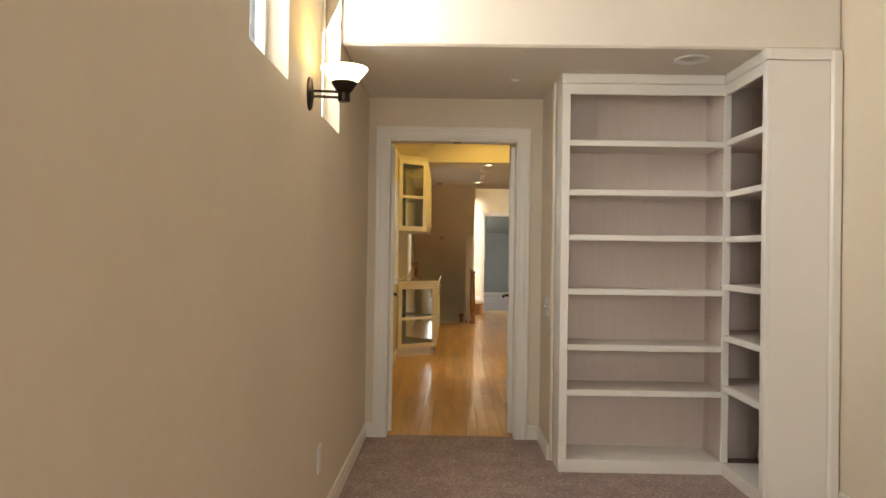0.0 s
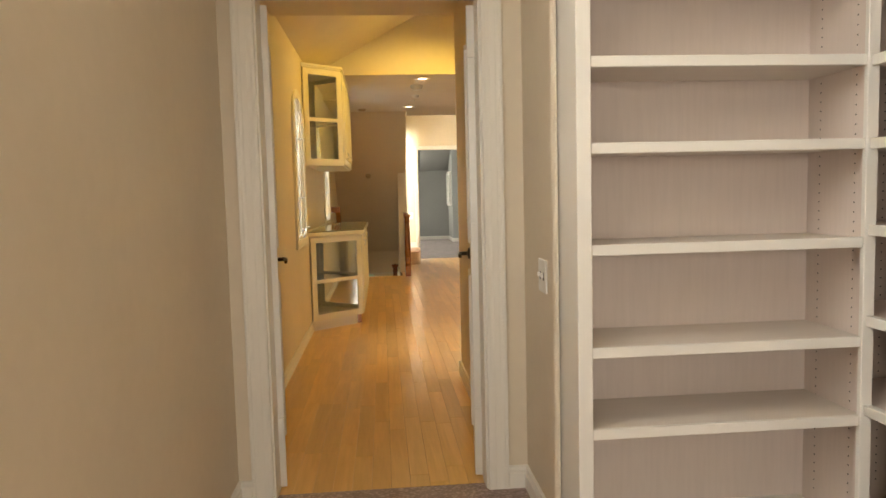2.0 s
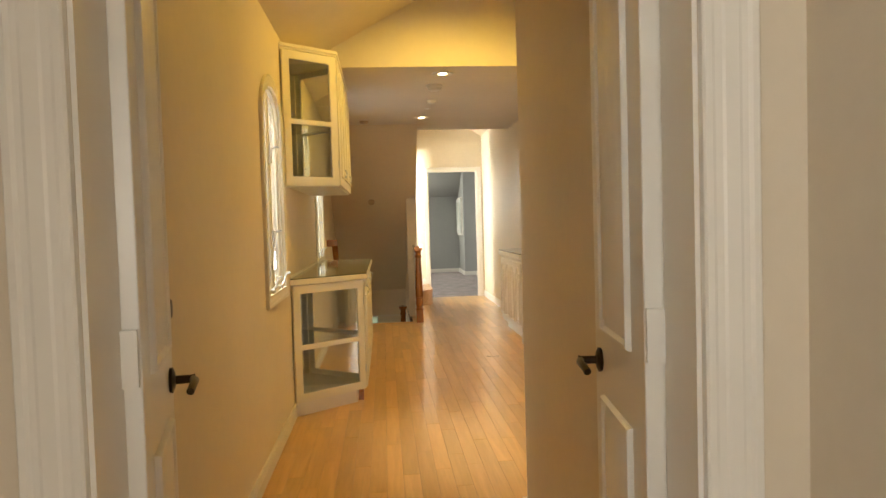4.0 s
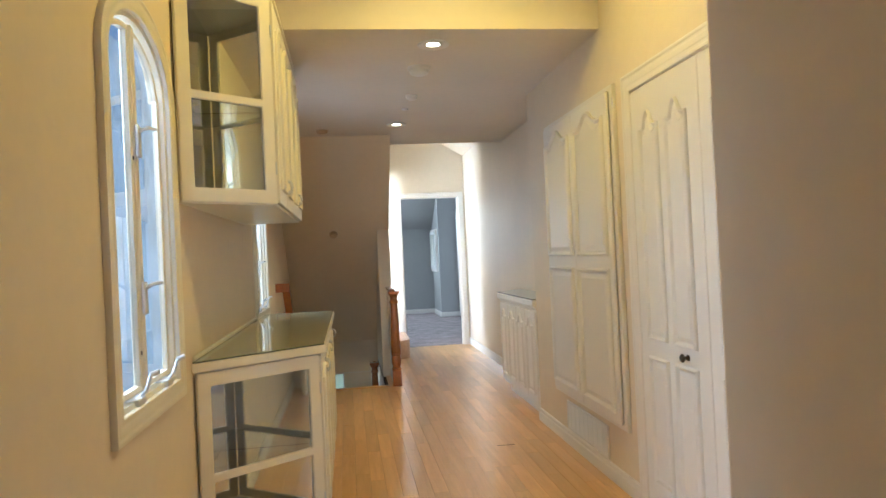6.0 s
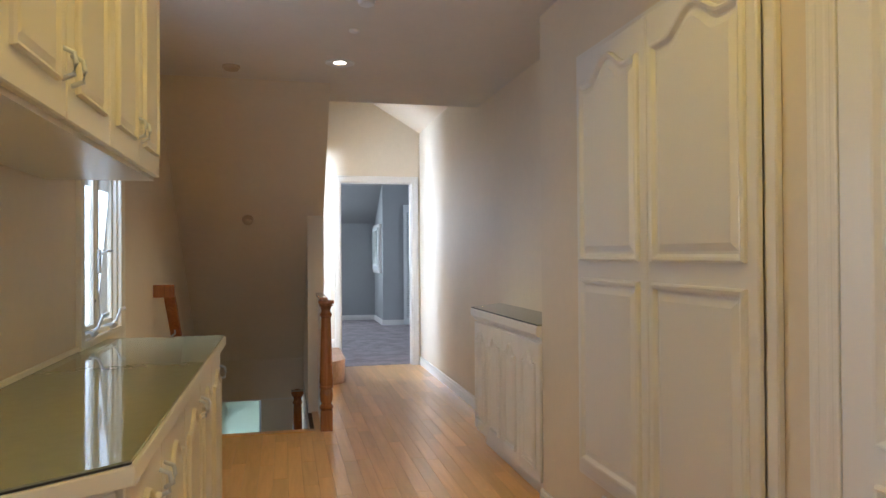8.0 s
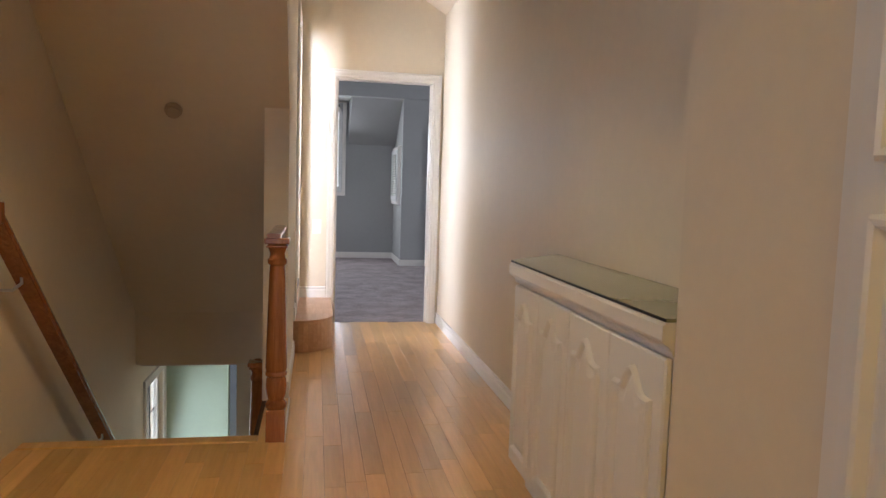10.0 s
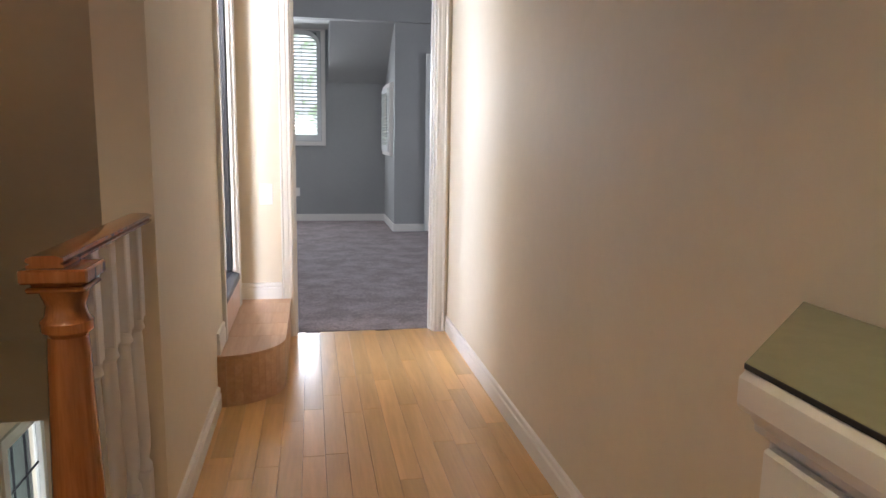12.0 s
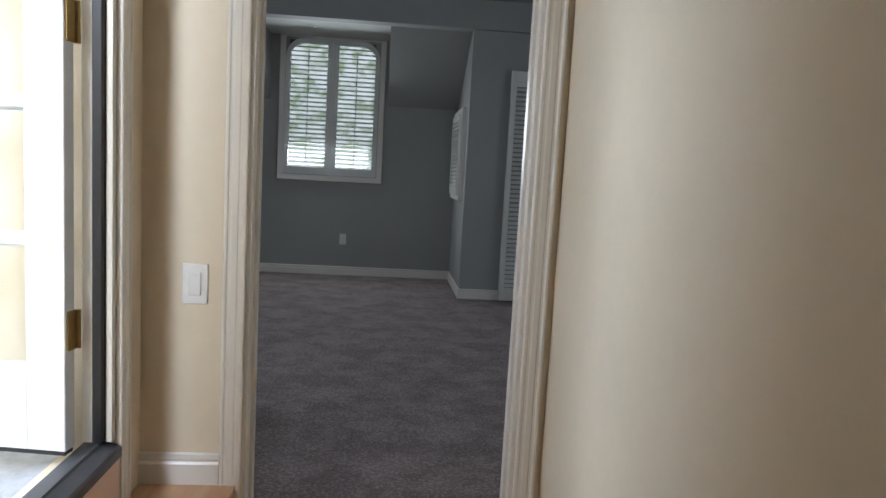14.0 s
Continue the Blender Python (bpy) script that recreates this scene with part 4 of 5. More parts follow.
        add("plinth", bm, M_TRIM)
        add("foot", boxes((x1 - 0.048, yb + 0.03, 0, x1 - 0.012, yb + 0.065, lo), bev=0.002), M_RAIL, "dark wooden foot")
    return ob


bar_cabinet("wall_cabinet", -0.30, 6.425, 6.69, 8.06, 1.52, 2.385, 4, "cream wall cabinet with a mirrored glazed end", True)
bar_cabinet("base_cabinet", -0.172, 6.545, 6.895, 8.78, 0.0, 0.875, 5, "cream base cabinet with a mirrored glazed end", False)
top = empty("countertop", "cream countertop edge under green-grey glass", "countertop", at=(HX0, 6.515, 0.876))
bm = bmesh.new()
prism(bm, [(0.002, 0.0), (0.495, 0.365), (0.495, 2.285), (0.002, 2.285)], 2, 0.0, 0.036)
bevel(bm, 0.004, 2)
part("slab", bm, M_CREAM, top)
bm = bmesh.new()
prism(bm, [(0.004, 0.012), (0.488, 0.370), (0.488, 2.28), (0.004, 2.28)], 2, 0.037, 0.044)
part("glass_top", bm, M_TOP, top, "grey-green glass sheet")
bm = bmesh.new()
prism(bm, [(0.004, 0.0115), (0.4885, 0.3695), (0.4897, 0.3679), (0.0052, 0.0099)], 2, 0.0365, 0.0405)
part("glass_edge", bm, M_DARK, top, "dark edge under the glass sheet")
part("back_bead", boxes((0.002, 0.02, 0.0445, 0.012, 2.27, 0.062), bev=0.002), M_CREAM, top)


# ---- hall: closet, wall cabinet, grille, low cabinet ----
def bifold(y_far, w, knob_u):
    ob = empty("closet_door", "white bifold closet leaf with arched raised panels", "closet door", "closet bifold doors", (CX + 0.02, y_far, 0.012))
    h = 2.005
    m = w / 2
    slab = leaf(ob, "leaf", w - 0.004, h, 0.032, [(u, u + 0.19, v0, v1, r) for u in (0.10, 0.36) for v0, v1, r in ((0.835, 1.89, 0.07), (0.16, 0.755, 0))], M_WHITE)
    if knob_u:
        knob(ob, knob_u, -0.032, 0.795, s=1.25)
    ob.rotation_euler = (0, 0, radians(-90))


bw = 1.944 / 3
for k, ku in enumerate((0.462, 0.180, 0.0)):
    bifold(6.951 - bw * k, bw, ku)
structure("trim_closet_head", boxes((CX + 0.001, 5.0, 2.022, CX + 0.11, 6.955, 2.0295)), M_TRIM, "cream lining over the closet doors", "trim")


def face_frame_cabinet(name, x, y_far, y_near, z0, z1, split, label):
    """Shallow cabinet let into the closet wall: two tall doors over two lower ones."""
    W, H = y_far - y_near, z1 - z0
    ob = empty(name, label, "cabinet", at=(x, y_far, z0))
    part("frame", lattice([0, 0.045, W - 0.045, W], [0, 0.04, H - 0.04, H], -0.022, -0.001, [(1, 1)], 0.003), M_TRIM, ob)
    part("back", boxes((0.045, -0.006, 0.04, W - 0.045, -0.001, H - 0.04)), M_TRIM, ob)
    dw = (W - 0.09) / 2
    for k in range(2):
        u = 0.045 + dw * k
        h = H - 0.06
        d = part("door", boxes((0.003, -0.019, 0, dw - 0.003, 0, h), bev=0.004), M_WHITE, ob)
        d.location = (u, -0.022, 0.03)
        for v0, v1, rise in ((0.05, split - z0 - 0.065, 0), (split - z0 + 0.005, h - 0.045, 0.07)):
            bm = raised_panel((0.045, dw - 0.045, v0, v1, rise), 0.018, 0.046)
            bmesh.ops.translate(bm, verts=bm.verts, vec=(0, -0.019, 0))
            part("panel", bm, M_WHITE, d)
    ob.rotation_euler = (0, 0, radians(-90))


face_frame_cabinet("wall_cabinet", CX, 8.385, 7.145, 0.33, 2.12, 1.205, "white recessed wall cabinet with four raised-panel doors")


def grille():
    y0, y1, z0, z1 = 7.47, 8.19, 0.105, 0.29
    ob = empty("air_grille", "white louvred return-air grille above the baseboard", "air grille", at=(CX, y0, z0))
    W, H = y1 - y0, z1 - z0
    part("backing", boxes((-0.003, 0.01, 0.01, -0.001, W - 0.01, H - 0.01)), M_DARK, ob)
    part("frame", boxes((-0.012, 0, 0, -0.0005, W, 0.014), (-0.012, 0, H - 0.014, -0.0005, W, H), (-0.012, 0, 0.014, -0.0005, 0.014, H - 0.014), (-0.012, W - 0.014, 0.014, -0.0005, W, H - 0.014), bev=0.001), M_PLASTIC, ob)
    me = None
    n = 15
    for k in range(n):
        z = 0.018 + (H - 0.036) * k / (n - 1)
        if me is None:
            bm = bmesh.new()
            prism(bm, [(-0.0105, -0.004), (-0.009, -0.004), (-0.0032, 0.004), (-0.0045, 0.004)], 1, 0.014, W - 0.014)
            me = mesh_of("slat", bm, M_PLASTIC)
        o = new("slat", me)
        o.parent, o.location = ob, (0, 0, z)
    for k in range(1, 9):
        part("bar", boxes((-0.0118, W * k / 9 - 0.002, 0.014, -0.0108, W * k / 9 + 0.002, H - 0.014)), M_PLASTIC, ob)


grille()


def low_cabinet():
    x0, y0, y1, z1 = 1.387, CY1 + 0.002, 10.10, 0.885
    ob = empty("low_cabinet", "white low cabinet with four arched doors under glass", "cabinet", at=(x0, y1, 0))
    W, D = y1 - y0, RX - x0 - 0.002
    bm = bmesh.new()
    prism(bm, [(0, 0), (W, 0), (W, D), (-D, D)], 2, 0.09, z1 - 0.002)
    part("carcass", bm, M_WHITE, ob)
    bm = bmesh.new()
    prism(bm, [(0.03, 0.05), (W, 0.05), (W, D), (-D + 0.07, D)], 2, 0, 0.09)
    part("plinth", bm, M_WHITE, ob)
    dw = (W - 0.02) / 4
    for k in range(4):
        h = 0.705
        d = part("door", boxes((0.002, -0.02, 0, dw - 0.002, 0, h), bev=0.005), M_WHITE, ob)
        d.location = (0.01 + dw * k, 0, 0.115)
        bm = raised_panel((0.05, dw - 0.05, 0.06, h - 0.05, 0.06), 0.015, 0.036)
        bmesh.ops.translate(bm, verts=bm.verts, vec=(0, -0.02, 0))
        part("panel", bm, M_WHITE, d)
    bm = bmesh.new()
    prof = [(-0.010, 0.827), (-0.012, 0.837), (-0.018, 0.847), (-0.034, 0.857), (-0.038, 0.865), (-0.038, 0.897), (-0.030, 0.905), (-0.001, 0.905), (-0.001, 0.827)]
    prism(bm, prof, 0, -0.016, W)
    prism(bm, [(-0.001, -0.001), (W, -0.001), (W, D), (-D - 0.015, D)], 2, 0.884, 0.905)
    part("top_moulding", bm, M_WHITE, ob, "white moulded top edge")
    bm = bmesh.new()
    prism(bm, [(-0.018, -0.030), (W, -0.030), (W, D), (-D - 0.03, D)], 2, 0.906, 0.914)
    part("glass_top", bm, M_TOP, ob, "green-tinted glass sheet with dark edge")
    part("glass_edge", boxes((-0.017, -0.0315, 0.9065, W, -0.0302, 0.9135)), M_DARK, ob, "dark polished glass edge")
    ob.rotation_euler = (0, 0, radians(-90))


low_cabinet()


# ---- stairs ----
NEWEL = [(0.042, 0.15), (0.048, 0.155), (0.050, 0.17), (0.042, 0.182), (0.036, 0.19), (0.044, 0.215), (0.048, 0.25), (0.046, 0.285), (0.040, 0.30), (0.049, 0.306), (0.050, 0.318), (0.045, 0.326),
         (0.050, 0.338), (0.047, 0.42), (0.036, 0.78), (0.034, 0.815), (0.043, 0.825), (0.044, 0.842), (0.036, 0.852), (0.033, 0.872), (0.040, 0.890), (0.044, 0.901)]


def newel(x, y, z, name, material, label, k=1.0):
    ob = empty(name, label, "newel post", at=(x, y, z))
    part("base_block", boxes((-0.043, -0.043, -0.28, 0.043, 0.043, 0.15), bev=0.004), material, ob)
    bm = bmesh.new()
    lathe(bm, [(r, h * k) for r, h in NEWEL], 24)
    part("turned_shaft", bm, material, ob, smooth=True)
    bm = boxes((-0.048, -0.048, 0.900, 0.048, 0.048, 0.910), (-0.042, -0.042, 0.910, 0.042, 0.042, 0.917), (-0.055, -0.055, 0.917, 0.055, 0.055, 0.942), bev=0.004)
    part("cap", bm, material, ob, "square moulded cherry cap")



newel(0.418, 10.70, 0.0, "newel_post", M_RAIL, "turned cherry newel post at the stair head")

RAILPROF = [(-0.030, 0.0), (-0.030, 0.012), (-0.024, 0.018), (-0.031, 0.030), (-0.029, 0.044), (-0.016, 0.054), (0.016, 0.054), (0.029, 0.044), (0.031, 0.030), (0.024, 0.018), (0.030, 0.012), (0.030, 0.0)]
bm = bmesh.new()
prism(bm, [(0.402 + a, 0.9425 + b * 0.4) for a, b in RAILPROF], 1, 10.66, SWY - 0.001)
tagged(part("handrail", bm, M_RAIL, smooth=True), "polished cherry handrail from newel to wall end", "handrail")
proto = None
BAL = [(0.014, 0.30), (0.018, 0.305), (0.018, 0.315), (0.012, 0.33), (0.016, 0.36), (0.017, 0.40), (0.012, 0.66), (0.011, 0.675), (0.017, 0.685), (0.014, 0.70), (0.0165, 0.71)]
for k in range(4):
    y = 10.86 + 0.12 * k
    if proto is None:
        proto = empty("baluster", "white turned baluster under the cherry handrail", "baluster", "stair balusters", (0.405, y, -0.002))
        part("lower_block", boxes((-0.021, -0.021, 0, 0.021, 0.021, 0.30), bev=0.003), M_WHITE, proto)
        bm = bmesh.new()
        lathe(bm, [(r * 1.28, z) for r, z in BAL], 16)
        part("turning", bm, M_WHITE, proto, smooth=True)
        part("upper_block", boxes((-0.021, -0.021, 0.71, 0.021, 0.021, 0.943), bev=0.003), M_WHITE, proto)
    else:
        copy_thing(proto, pose(0.405, y, -0.002))

# sloping handrail on the stair wall
sl = -0.99
bm = bmesh.new()
y0, y1, zt = 10.30, 12.9, 1.075
n = len(RAILPROF)
rings = [[bm.verts.new((HX1 + 0.095 + a * 1.1, y, zt + sl * (y - y0) - 0.06 + b * 1.25)) for a, b in RAILPROF] for y in (y0, y1)]
for k in range(n):
    bm.faces.new((rings[0][k], rings[0][(k + 1) % n], rings[1][(k + 1) % n], rings[1][k]))
bm.faces.new(rings[0]), bm.faces.new(rings[1])
wr = empty("wall_handrail", "reddish wooden handrail sloping down the stair wall", "handrail", at=(HX1, y0, zt))
o = part("rail", bm, M_RAIL, wr)
o.location = (-HX1, -y0, -zt)
bm = boxes((HX1 + 0.002, y0 - 0.012, zt - 0.07, HX1 + 0.13, y0 + 0.025, zt + 0.012), bev=0.003)
o = part("end_return", bm, M_RAIL, wr)
o.location = (-HX1, -y0, -zt)
for y in (10.55, 11.6, 12.5):
    z = zt + sl * (y - y0) - 0.06
    bm = bmesh.new()
    tube(bm, [(HX1 + 0.002, y, z - 0.05), (HX1 + 0.06, y, z - 0.05), (HX1 + 0.095, y, z - 0.02), (HX1 + 0.095, y, z + 0.005)], 0.007)
    o = part("bracket", bm, M_STEEL, wr, "pale metal rail bracket", True)
    o.location = (-HX1, -y0, -zt)

# floor nosing at the stair head, steps, side board and the dark post below
structure("trim_stair_nosing", boxes((HX1 + 0.002, HOLE - 0.075, -0.03, 0.34, HOLE + 0.012, 0.004), bev=0.008), M_FLOOR, "rounded oak nosing at the top of the stairs", "trim")
structure("trim_stair_curb", boxes((0.335, HOLE - 0.085, -0.28, 0.452, SWY, -0.002)), M_FLOOR, "oak curb under the balusters", "trim")
structure("trim_curb_edge", boxes((0.4525, HOLE - 0.08, -0.011, 0.462, SWY, 0.006), bev=0.003), M_TRIM, "off-white strip along the stair curb", "trim")
st = empty("staircase", "oak staircase going down behind the newel", "staircase", at=(0, HOLE, 0))
for k in range(12):
    z, y = -0.195 * (k + 1), 0.20 * k
    part("tread", boxes((HX1 + 0.002, y - 0.02, z - 0.03, SW0 - 0.002, y + 0.205, z), bev=0.004), M_FLOOR, st)
    part("riser", boxes((HX1 + 0.002, y - 0.002, z - 0.19, SW0 - 0.002, y + 0.016, z - 0.0305)), M_TRIM, st)
bm = bmesh.new()
prism(bm, [(HOLE + 0.02, -0.02), (HOLE + 0.02, -0.34), (13.1, -2.3), (13.1, -2.0)], 0, SW0 + 0.005, SW0 + 0.03)
tagged(part("stringer", bm, M_RAIL), "reddish wooden side board along the stairs", "stringer")
newel(0.235, 11.92, -0.88, "newel_post", M_RAIL, "dark wooden post lower down the stairs")
bm = bmesh.new()
rings = [[bm.verts.new((0.235 + a, y, 0.02 - 0.975 * (y - 11.95) + b * 1.25)) for a, b in RAILPROF] for y in (11.97, 13.0)]
for k in range(n):
    bm.faces.new((rings[0][k], rings[0][(k + 1) % n], rings[1][(k + 1) % n], rings[1][k]))
bm.faces.new(rings[0]), bm.faces.new(rings[1])
tagged(part("handrail", bm, M_RAIL), "dark wooden handrail below the lower post", "handrail")

# leaded window on the stairs
w5 = tagged(new("window_5"), "tall stair window with leaded white panes", "window", kind="structure")
part("window_frame", boxes((HX1 - 0.08, 13.03, -1.9, HX1 - 0.03, 13.08, -0.42), (HX1 - 0.08, 13.58, -1.9, HX1 - 0.03, 13.63, -0.42), (HX1 - 0.08, 13.08, -0.47, HX1 - 0.03, 13.58, -0.42), (HX1 - 0.08, 13.08, -1.9, HX1 - 0.03, 13.58, -1.85), bev=0.003), M_TRIM, w5)
g = part("pane", boxes((HX1 - 0.062, 13.08, -1.85, HX1 - 0.058, 13.58, -0.47)), M_GLASS, w5)
g.visible_shadow = False
for z in (-0.75, -1.10, -1.45):
    part("came", boxes((HX1 - 0.066, 13.08, z, HX1 - 0.054, 13.58, z + 0.008)), M_DARK, w5)
for y in (13.24, 13.41):
    part("came", boxes((HX1 - 0.067, y, -1.85, HX1 - 0.053, y + 0.008, -0.47)), M_DARK, w5)
casing("trim_stair_window", 0, HX1, 1, rect_path(13.03, 13.63, -1.9, -0.42), "white casing around the stair window", closed=True, scale=0.8)


# ---- outer door and its step ----
def step():
    z = 0.23
    ob = empty("step", "peach wooden step with a rounded front edge", "step", at=(SW1, 12.38, 0))
    edge = []
    for k in range(13):
        a = radians(90 * k / 12)
        edge.append((0.278 * math.sin(a), 0.26 - 0.26 * math.cos(a)))
    end = FD0 - 12.38 - 0.002
    # curved riser of upright strips
    pts = edge + [(0.278, 0.26 + (end - 0.26) * k / 5) for k in range(1, 6)]
    for p, q in zip(pts, pts[1:]):
        bm = bmesh.new()
        d = (Vector(q) - Vector(p)).normalized()
        nrm = Vector((d.y, -d.x))
        e = 0.0004
        a, b = Vector(p) + d * e, Vector(q) - d * e
        prism(bm, [tuple(a), tuple(b), tuple(b - nrm * 0.012), tuple(a - nrm * 0.012)], 2, 0.0, z - 0.016)
        part("riser_strip", bm, M_STEP, ob)
    cuts = [0.0, 0.30, 0.52, 0.74, 0.96, end]
    inner = [(0.001, 0.0)] + [(x + 0.004, y - 0.003 if x < 0.27 else y) for x, y in edge]
    for a, b in zip(cuts, cuts[1:]):
        bm = bmesh.new()
        if a == 0.0:
            poly = inner + [(0.282, b - 0.002), (0.001, b - 0.002)]
        else:
            poly = [(0.001, a), (0.282, a), (0.282, b - 0.002), (0.001, b - 0.002)]
        prism(bm, poly, 2, z - 0.0155, z)
        part("tread_piece", bm, M_STEP, ob)
    part("core", boxes((0.001, 0.27, 0, 0.262, end, z - 0.017)), M_SUB, ob)


step()
for ya, yb in ((OD0 + 0.004, 12.93), (12.933, OD1 - 0.004)):
    structure("trim_tile_riser", boxes((SW1 + 0.001, ya, 0.231, SW1 + 0.012, yb, 0.388), bev=0.001), M_TILE, "peach tile below the outer door threshold", "tile")
bm = bmesh.new()
prism(bm, [(SW1 - 0.115, 0.372), (SW1 + 0.016, 0.390), (SW1 + 0.016, 0.414), (SW1 + 0.010, 0.420), (SW1 - 0.028, 0.430), (SW1 - 0.032, 0.436), (SW1 - 0.040, 0.436), (SW1 - 0.044, 0.430), (SW1 - 0.080, 0.428), (SW1 - 0.115, 0.392)], 1, OD0 + 0.002, OD1 - 0.002)
structure("trim_threshold", bm, M_DARK2, "dark metal threshold of the outer door", "threshold")
structure("trim_outer_sill", boxes((SW0 - 0.05, OD0 + 0.002, 0.362, SW1 - 0.118, OD1 - 0.002, 0.385), bev=0.003), M_DECK, "pale grey sill outside the threshold", "sill")
structure("trim_outer_jamb", boxes((SW0 + 0.112, OD1 - 0.024, 0.437, SW1 - 0.002, OD1 - 0.001, 2.44), (SW0 + 0.055, OD1 - 0.030, 0.437, SW0 + 0.08, OD1 - 0.001, 2.44), (SW0 + 0.112, OD0 + 0.001, 0.437, SW1 - 0.002, OD0 + 0.024, 2.44)), M_TRIM, "white lining of the outer doorway", "trim")
structure("trim_weatherstrip", boxes((SW0 + 0.082, OD1 - 0.040, 0.437, SW0 + 0.110, OD1 - 0.001, 2.44), bev=0.004), M_DARK, "dark weatherstrip in the outer door frame", "trim")


def outer_door():
    d = tagged(new("door_3"), "white glazed outer door standing open on the deck", "door", kind="structure")
    W, H, T = 0.58, 2.00, 0.042
    cols, rows = 2, 5
    st_w, bot, topr = 0.10, 0.197, 0.12
    rowsb = [(0, 0, 0, st_w, T, H), (W - st_w, 0, 0, W, T, H), (st_w, 0, 0, W - st_w, T, bot), (st_w, 0, H - topr, W - st_w, T, H)]
    part("leaf_frame", boxes(*rowsb, bev=0.002), M_DOOR, d)
    gx, gz = (W - 2 * st_w) / cols, (H - bot - topr) / rows
    for k in range(1, rows):
        part("muntin", boxes((st_w, 0.006, bot + gz * k - 0.013, W - st_w, T - 0.006, bot + gz * k + 0.013), bev=0.004), M_DOOR, d)
    part("muntin", boxes((st_w + gx - 0.013, 0.008, bot, st_w + gx + 0.013, T - 0.008, H - topr), bev=0.004), M_DOOR, d)
    for i in range(cols):
        for j in range(rows):
            x0, z0 = st_w + gx * i, bot + gz * j
            g = part("pane", boxes((x0 + 0.006, T / 2 - 0.002, z0 + 0.006, x0 + gx - 0.006, T / 2 + 0.002, z0 + gz - 0.006)), M_GLASS, d)
            g.visible_shadow = False
            part("glazing_bead", boxes((x0 + 0.002, 0.001, z0 + 0.002, x0 + 0.02, 0.012, z0 + gz - 0.002), (x0 + gx - 0.02, 0.001, z0 + 0.002, x0 + gx - 0.002, 0.012, z0 + gz - 0.002),
                 (x0 + 0.02, 0.001, z0 + 0.002, x0 + gx - 0.02, 0.012, z0 + 0.02), (x0 + 0.02, 0.001, z0 + gz - 0.02, x0 + gx - 0.02, 0.012, z0 + gz - 0.002)), M_DOOR, d)
    for z in (0.26, 1.02, 1.76):
        bm = boxes((-0.004, -0.004, z, 0.003, 0.034, z + 0.10))
        lathe(bm, [(0.007, 0), (0.007, 0.10)], 10, Matrix.Translation((-0.006, -0.006, z)))
        part("hinge", bm, M_BRASS, d, "worn brass hinge")
    part("sweep", boxes((0.004, 0.004, -0.012, W - 0.004, T - 0.004, -0.0005)), M_DARK, d, "dark rubber door sweep")
    bm = bmesh.new()
    tube(bm, [(0.055, 0, 1.80), (0.055, -0.014, 1.80), (0.055, -0.02, 1.79), (0.055, -0.018, 1.77)], 0.004)
    part("hook", bm, M_STEEL, d, "small metal hook", True)
    d.matrix_world = pose(SW0 + 0.053, OD1 - 0.068, 0.442, 0, 0, 172)
    return d


outer_door()


# ---- bedroom: shutters, louvred door, dormer ----
def shutter(ob, u0, u1, v0, v1, m, round_side, n_slats, material=M_SHUT, chop=0.0):
    """A plantation shutter panel between u0 and u1, with tilted louvres and a tilt rod; one top corner may be cut."""
    fw = 0.045
    def add(nm, bm, mat_=material, lab=""):
        p = part(nm, bm, mat_, ob, lab)
        p.matrix_local = m
        return p
    rows = [(u0, -0.03, v0, u0 + fw, 0, v1 - (chop if round_side < 0 else 0)), (u1 - fw, -0.03, v0, u1, 0, v1 - (chop if round_side > 0 else 0)), (u0 + fw, -0.03, v0, u1 - fw, 0, v0 + 0.08)]
    a = u0 + fw if round_side >= 0 else u0 + chop
    b = u1 - fw if round_side <= 0 else u1 - chop
    rows.append((a, -0.03, v1 - 0.06, b, 0, v1))
    bm = boxes(*rows)
    if chop and round_side:
        s = 1 if round_side > 0 else -1
        uo = u1 if s > 0 else u0
        arc = [(uo - s * chop * (1 - math.sin(radians(90 * k / 6))), v1 - chop * (1 - math.cos(radians(90 * k / 6)))) for k in range(7)]
        inn = [(uo - s * fw - s * (chop - fw) * (1 - math.sin(radians(90 * k / 6))), v1 - 0.06 - (chop - 0.06) * (1 - math.cos(radians(90 * k / 6)))) for k in range(7)]
        for p0, p1, q0, q1 in zip(arc, arc[1:], inn, inn[1:]):
            prism(bm, [p0, p1, q1, q0], 1, -0.03, 0)
    add("panel_frame", bm)
    for k in range(n_slats):
        z = v0 + 0.08 + (v1 - v0 - 0.15) * (k + 0.5) / n_slats
        ua, ub = u0 + fw + 0.002, u1 - fw - 0.002
        if chop and z > v1 - chop:
            e = (z - (v1 - chop)) / chop
            cut = (chop - fw) * (1 - math.sqrt(max(0, 1 - e * e)))
            if round_side > 0:
                ub -= cut
            else:
                ua += cut
        bm = bmesh.new()
        prism(bm, [(-0.044, -0.010), (-0.040, -0.012), (0.014, 0.008), (0.012, 0.012)], 0, ua, ub)
        o = add("slat", bm)
        o.matrix_local = m @ Matrix.Translation((0, 0, z))
    bm = boxes(((u0 + u1) / 2 - 0.006, -0.052, v0 + 0.12, (u0 + u1) / 2 + 0.006, -0.042, v1 - 0.12))
    add("tilt_rod", bm)


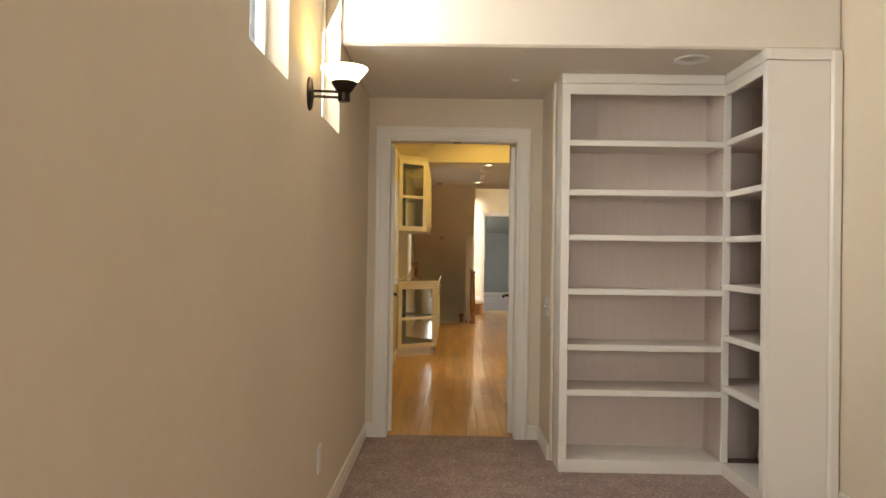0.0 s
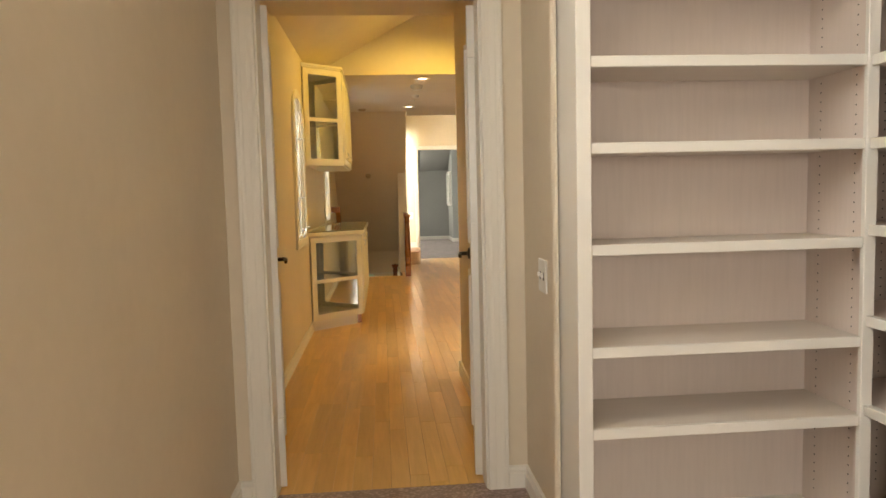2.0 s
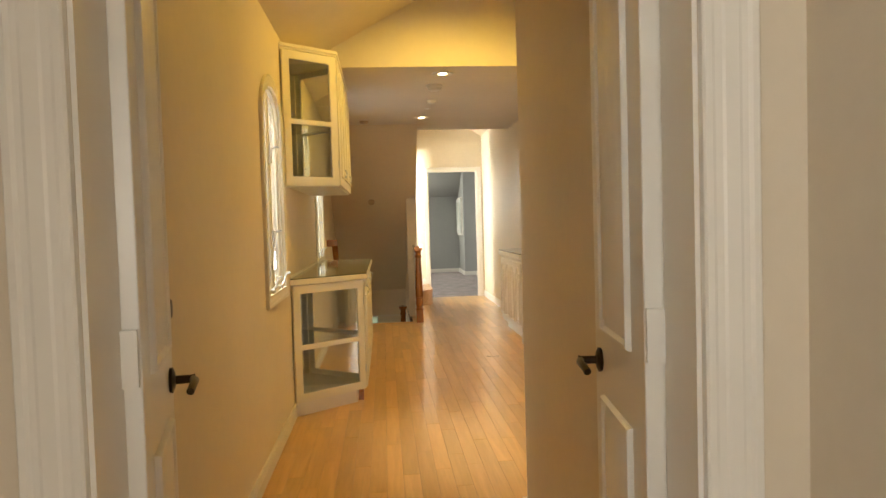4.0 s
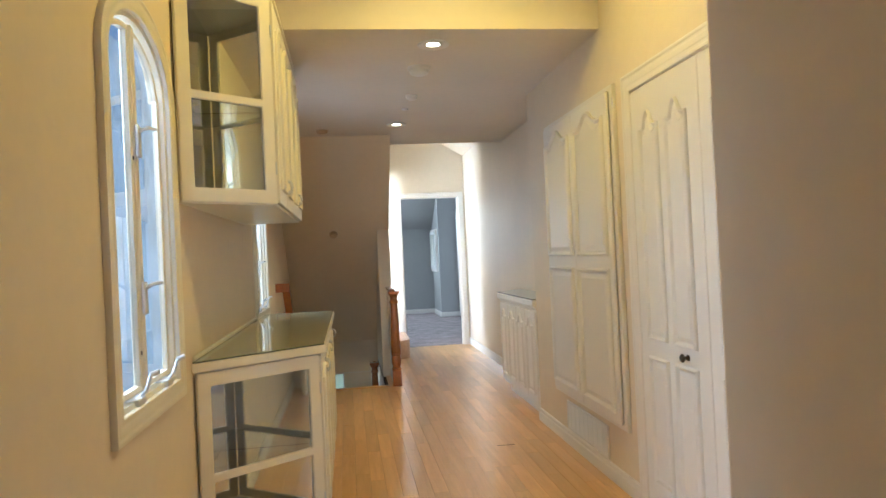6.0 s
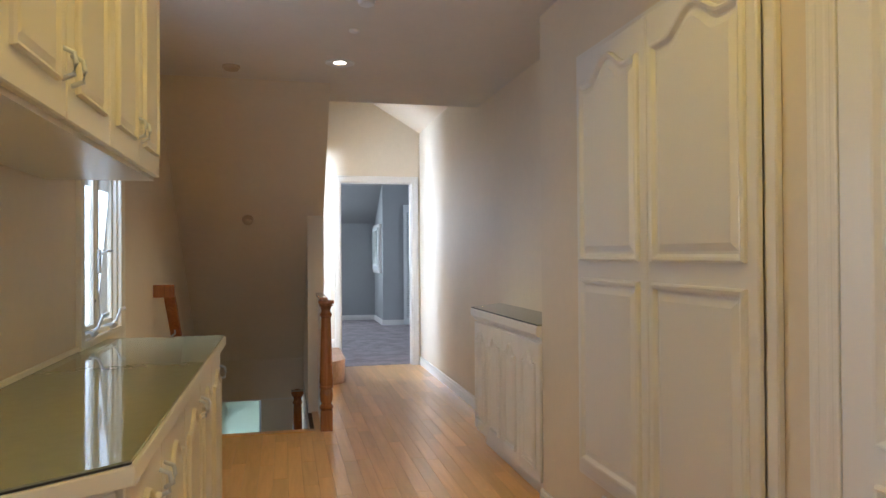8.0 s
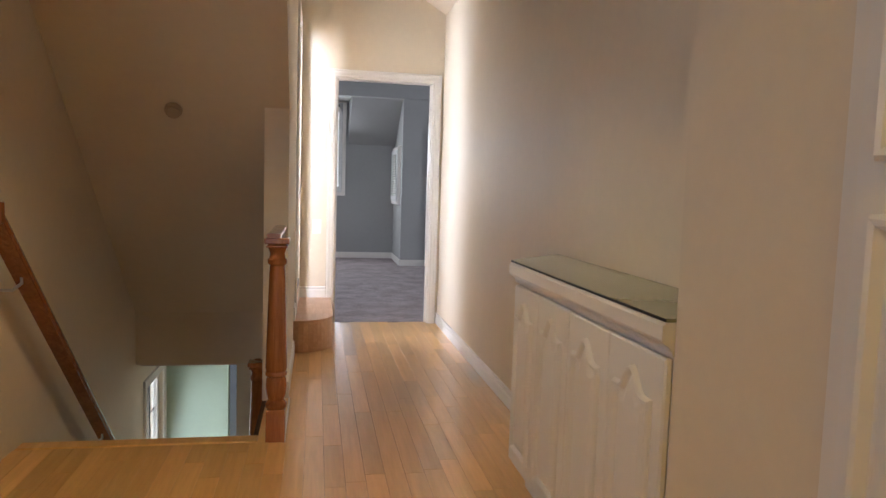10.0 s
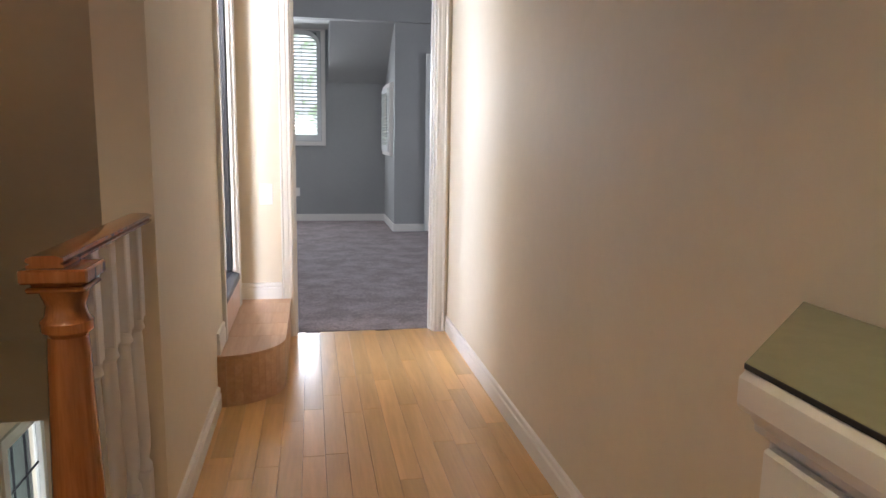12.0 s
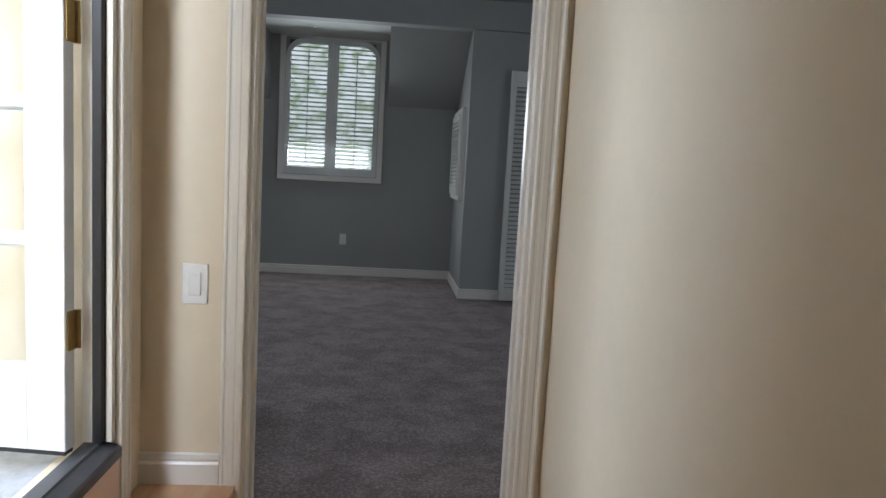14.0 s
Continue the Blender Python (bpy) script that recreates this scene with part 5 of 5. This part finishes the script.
w6 = tagged(new("window_6"), "arched bedroom window with white plantation shutters", "window", kind="structure")
m6 = Matrix.Translation((0.035, BYN - 0.002, 0))
casing("trim_bedroom_window", 1, BYN, -1, rect_path(-0.02, 0.99, 1.09, 2.545), "white casing around the shuttered window", profile=[(0, 0), (0, 0.025), (0.055, 0.028), (0.06, 0.02), (0.06, 0)], closed=True)
part("mullion", boxes((0.47, BYN - 0.034, 1.09, 0.50, BYN - 0.001, 2.545)), M_SHUT, w6)
shutter(w6, -0.05, 0.434, 1.095, 2.54, m6, -1, 27, chop=0.20)
shutter(w6, 0.466, 0.95, 1.095, 2.54, m6, 1, 27, chop=0.20)
bm = bmesh.new()
for s, uo in ((-1, -0.02), (1, 0.99)):
    arc = [(uo - s * 0.20 * (1 - math.sin(radians(90 * k / 6))), 2.545 - 0.20 * (1 - math.cos(radians(90 * k / 6)))) for k in range(7)]
    for p, q in zip(arc, arc[1:]):
        prism(bm, [(uo, 2.545), p, q], 1, BYN + 0.01, BYN + 0.05)
part("spandrel", bm, M_DARKGREY, w6)

w7 = tagged(new("window_7"), "narrow arched bay window with a white shutter", "window", kind="structure")
casing("trim_bay_window", 0, WX, -1, rect_path(18.15, 18.91, 0.98, 1.78), "white casing around the narrow bay window", profile=[(0, 0), (0, 0.045), (0.045, 0.048), (0.05, 0.04), (0.05, 0)], closed=True)
m7 = Matrix.Translation((WX - 0.035, 18.91, 0)) @ Matrix.Rotation(radians(-90), 4, "Z")
shutter(w7, 0.0, 0.76, 0.98, 1.78, m7, 1, 17, chop=0.18)


def louvred_door():
    ob = empty("louvre_door", "white louvred closet door standing ajar", "door", at=(2.225, 17.85, 0.012))
    W, H = 0.36, 2.15
    part("frame", boxes((0, 0, 0, 0.05, 0.03, H), (W - 0.05, 0, 0, W, 0.03, H), (0.05, 0, 0, W - 0.05, 0.03, 0.12), (0.05, 0, H - 0.09, W - 0.05, 0.03, H), (0.05, 0.012, H - 0.14, W - 0.05, 0.02, H - 0.09), bev=0.002), M_SHUT, ob)
    bm = bmesh.new()
    prism(bm, [(0.001, -0.014), (0.005, -0.016), (0.029, 0.012), (0.025, 0.014)], 0, 0.051, W - 0.051)
    me = mesh_of("slat", bm, M_SHUT)
    for k in range(44):
        o = new("slat", me)
        o.parent, o.location = ob, (0, 0, 0.145 + k * (H - 0.31) / 43)
    ob.rotation_euler = (0, 0, radians(6))


louvred_door()
structure("trim_dormer", boxes((-0.17, 18.06, 2.56, 1.09, BYN - 0.03, 2.615)), M_SHUT2, "pale painted dormer ceiling", "ceiling")
detector("sprinkler", 0.33, 18.55, 2.56, 0.028, 0.012, "small round cover in the dormer ceiling")

# ---- hall floor strips ----
rng = random.Random(4)
planks = {}
W = 0.083
spans = []
for r in range(int((RX - HX1) / W) + 1):
    x0 = HX1 + r * W
    x1 = min(x0 + W, RX - 0.001)
    if x1 < 0.463:
        spans.append((x0, x1, DW0 + 0.062, HOLE - 0.077))
    elif x0 < 0.44:
        spans += [(x0, x1, DW0 + 0.062, HOLE - 0.09), (0.4635, x1, HOLE - 0.09, SWY), (0.4405, x1, SWY, FD0 + 0.065)]
    elif x0 > CX + 0.04:
        spans.append((x0, x1, CY1 + 0.002, FD0 + 0.065))
    elif x0 > PX + 0.04:
        spans.append((x0, x1, CY0 + 0.002, FD0 + 0.065))
    else:
        spans.append((x0, x1, DW0 + 0.062, FD0 + 0.065))
for x0, x1, ya, yb in spans:
    y = ya - rng.random() * 0.5
    while y < yb:
        length = rng.choice((0.45, 0.6, 0.8, 0.8, 1.0, 1.2))
        a, b = max(y, ya), min(y + length, yb)
        y += length
        if x1 - x0 < 0.006 or b - a < 0.02:
            continue
        key = round(x1 - x0, 3), round(b - a, 3)
        if key not in planks:
            bm = bmesh.new()
            w, l, e = key[0] - 0.0006, key[1] - 0.0006, 0.0009
            lo = [bm.verts.new(p) for p in ((0, 0, -0.012), (w, 0, -0.012), (w, l, -0.012), (0, l, -0.012))]
            mi = [bm.verts.new(p) for p in ((0, 0, -e), (w, 0, -e), (w, l, -e), (0, l, -e))]
            hi = [bm.verts.new(p) for p in ((e, e, 0), (w - e, e, 0), (w - e, l - e, 0), (e, l - e, 0))]
            for p, q in ((lo, mi), (mi, hi)):
                for k in range(4):
                    bm.faces.new((p[k], p[(k + 1) % 4], q[(k + 1) % 4], q[k]))
            bm.faces.new(hi)
            planks[key] = mesh_of("plank", bm, M_FLOOR)
        o = new("plank", planks[key])
        o.parent, o.location = sub, (x0, a, rng.uniform(-0.0004, 0.0002))

# a dark gap where one board end has worn
tagged(part("floor_mark", boxes((0.91, 8.285, 0.0003, 1.03, 8.293, 0.0012)), M_SUB), "dark worn gap between two floor boards", "floor mark")
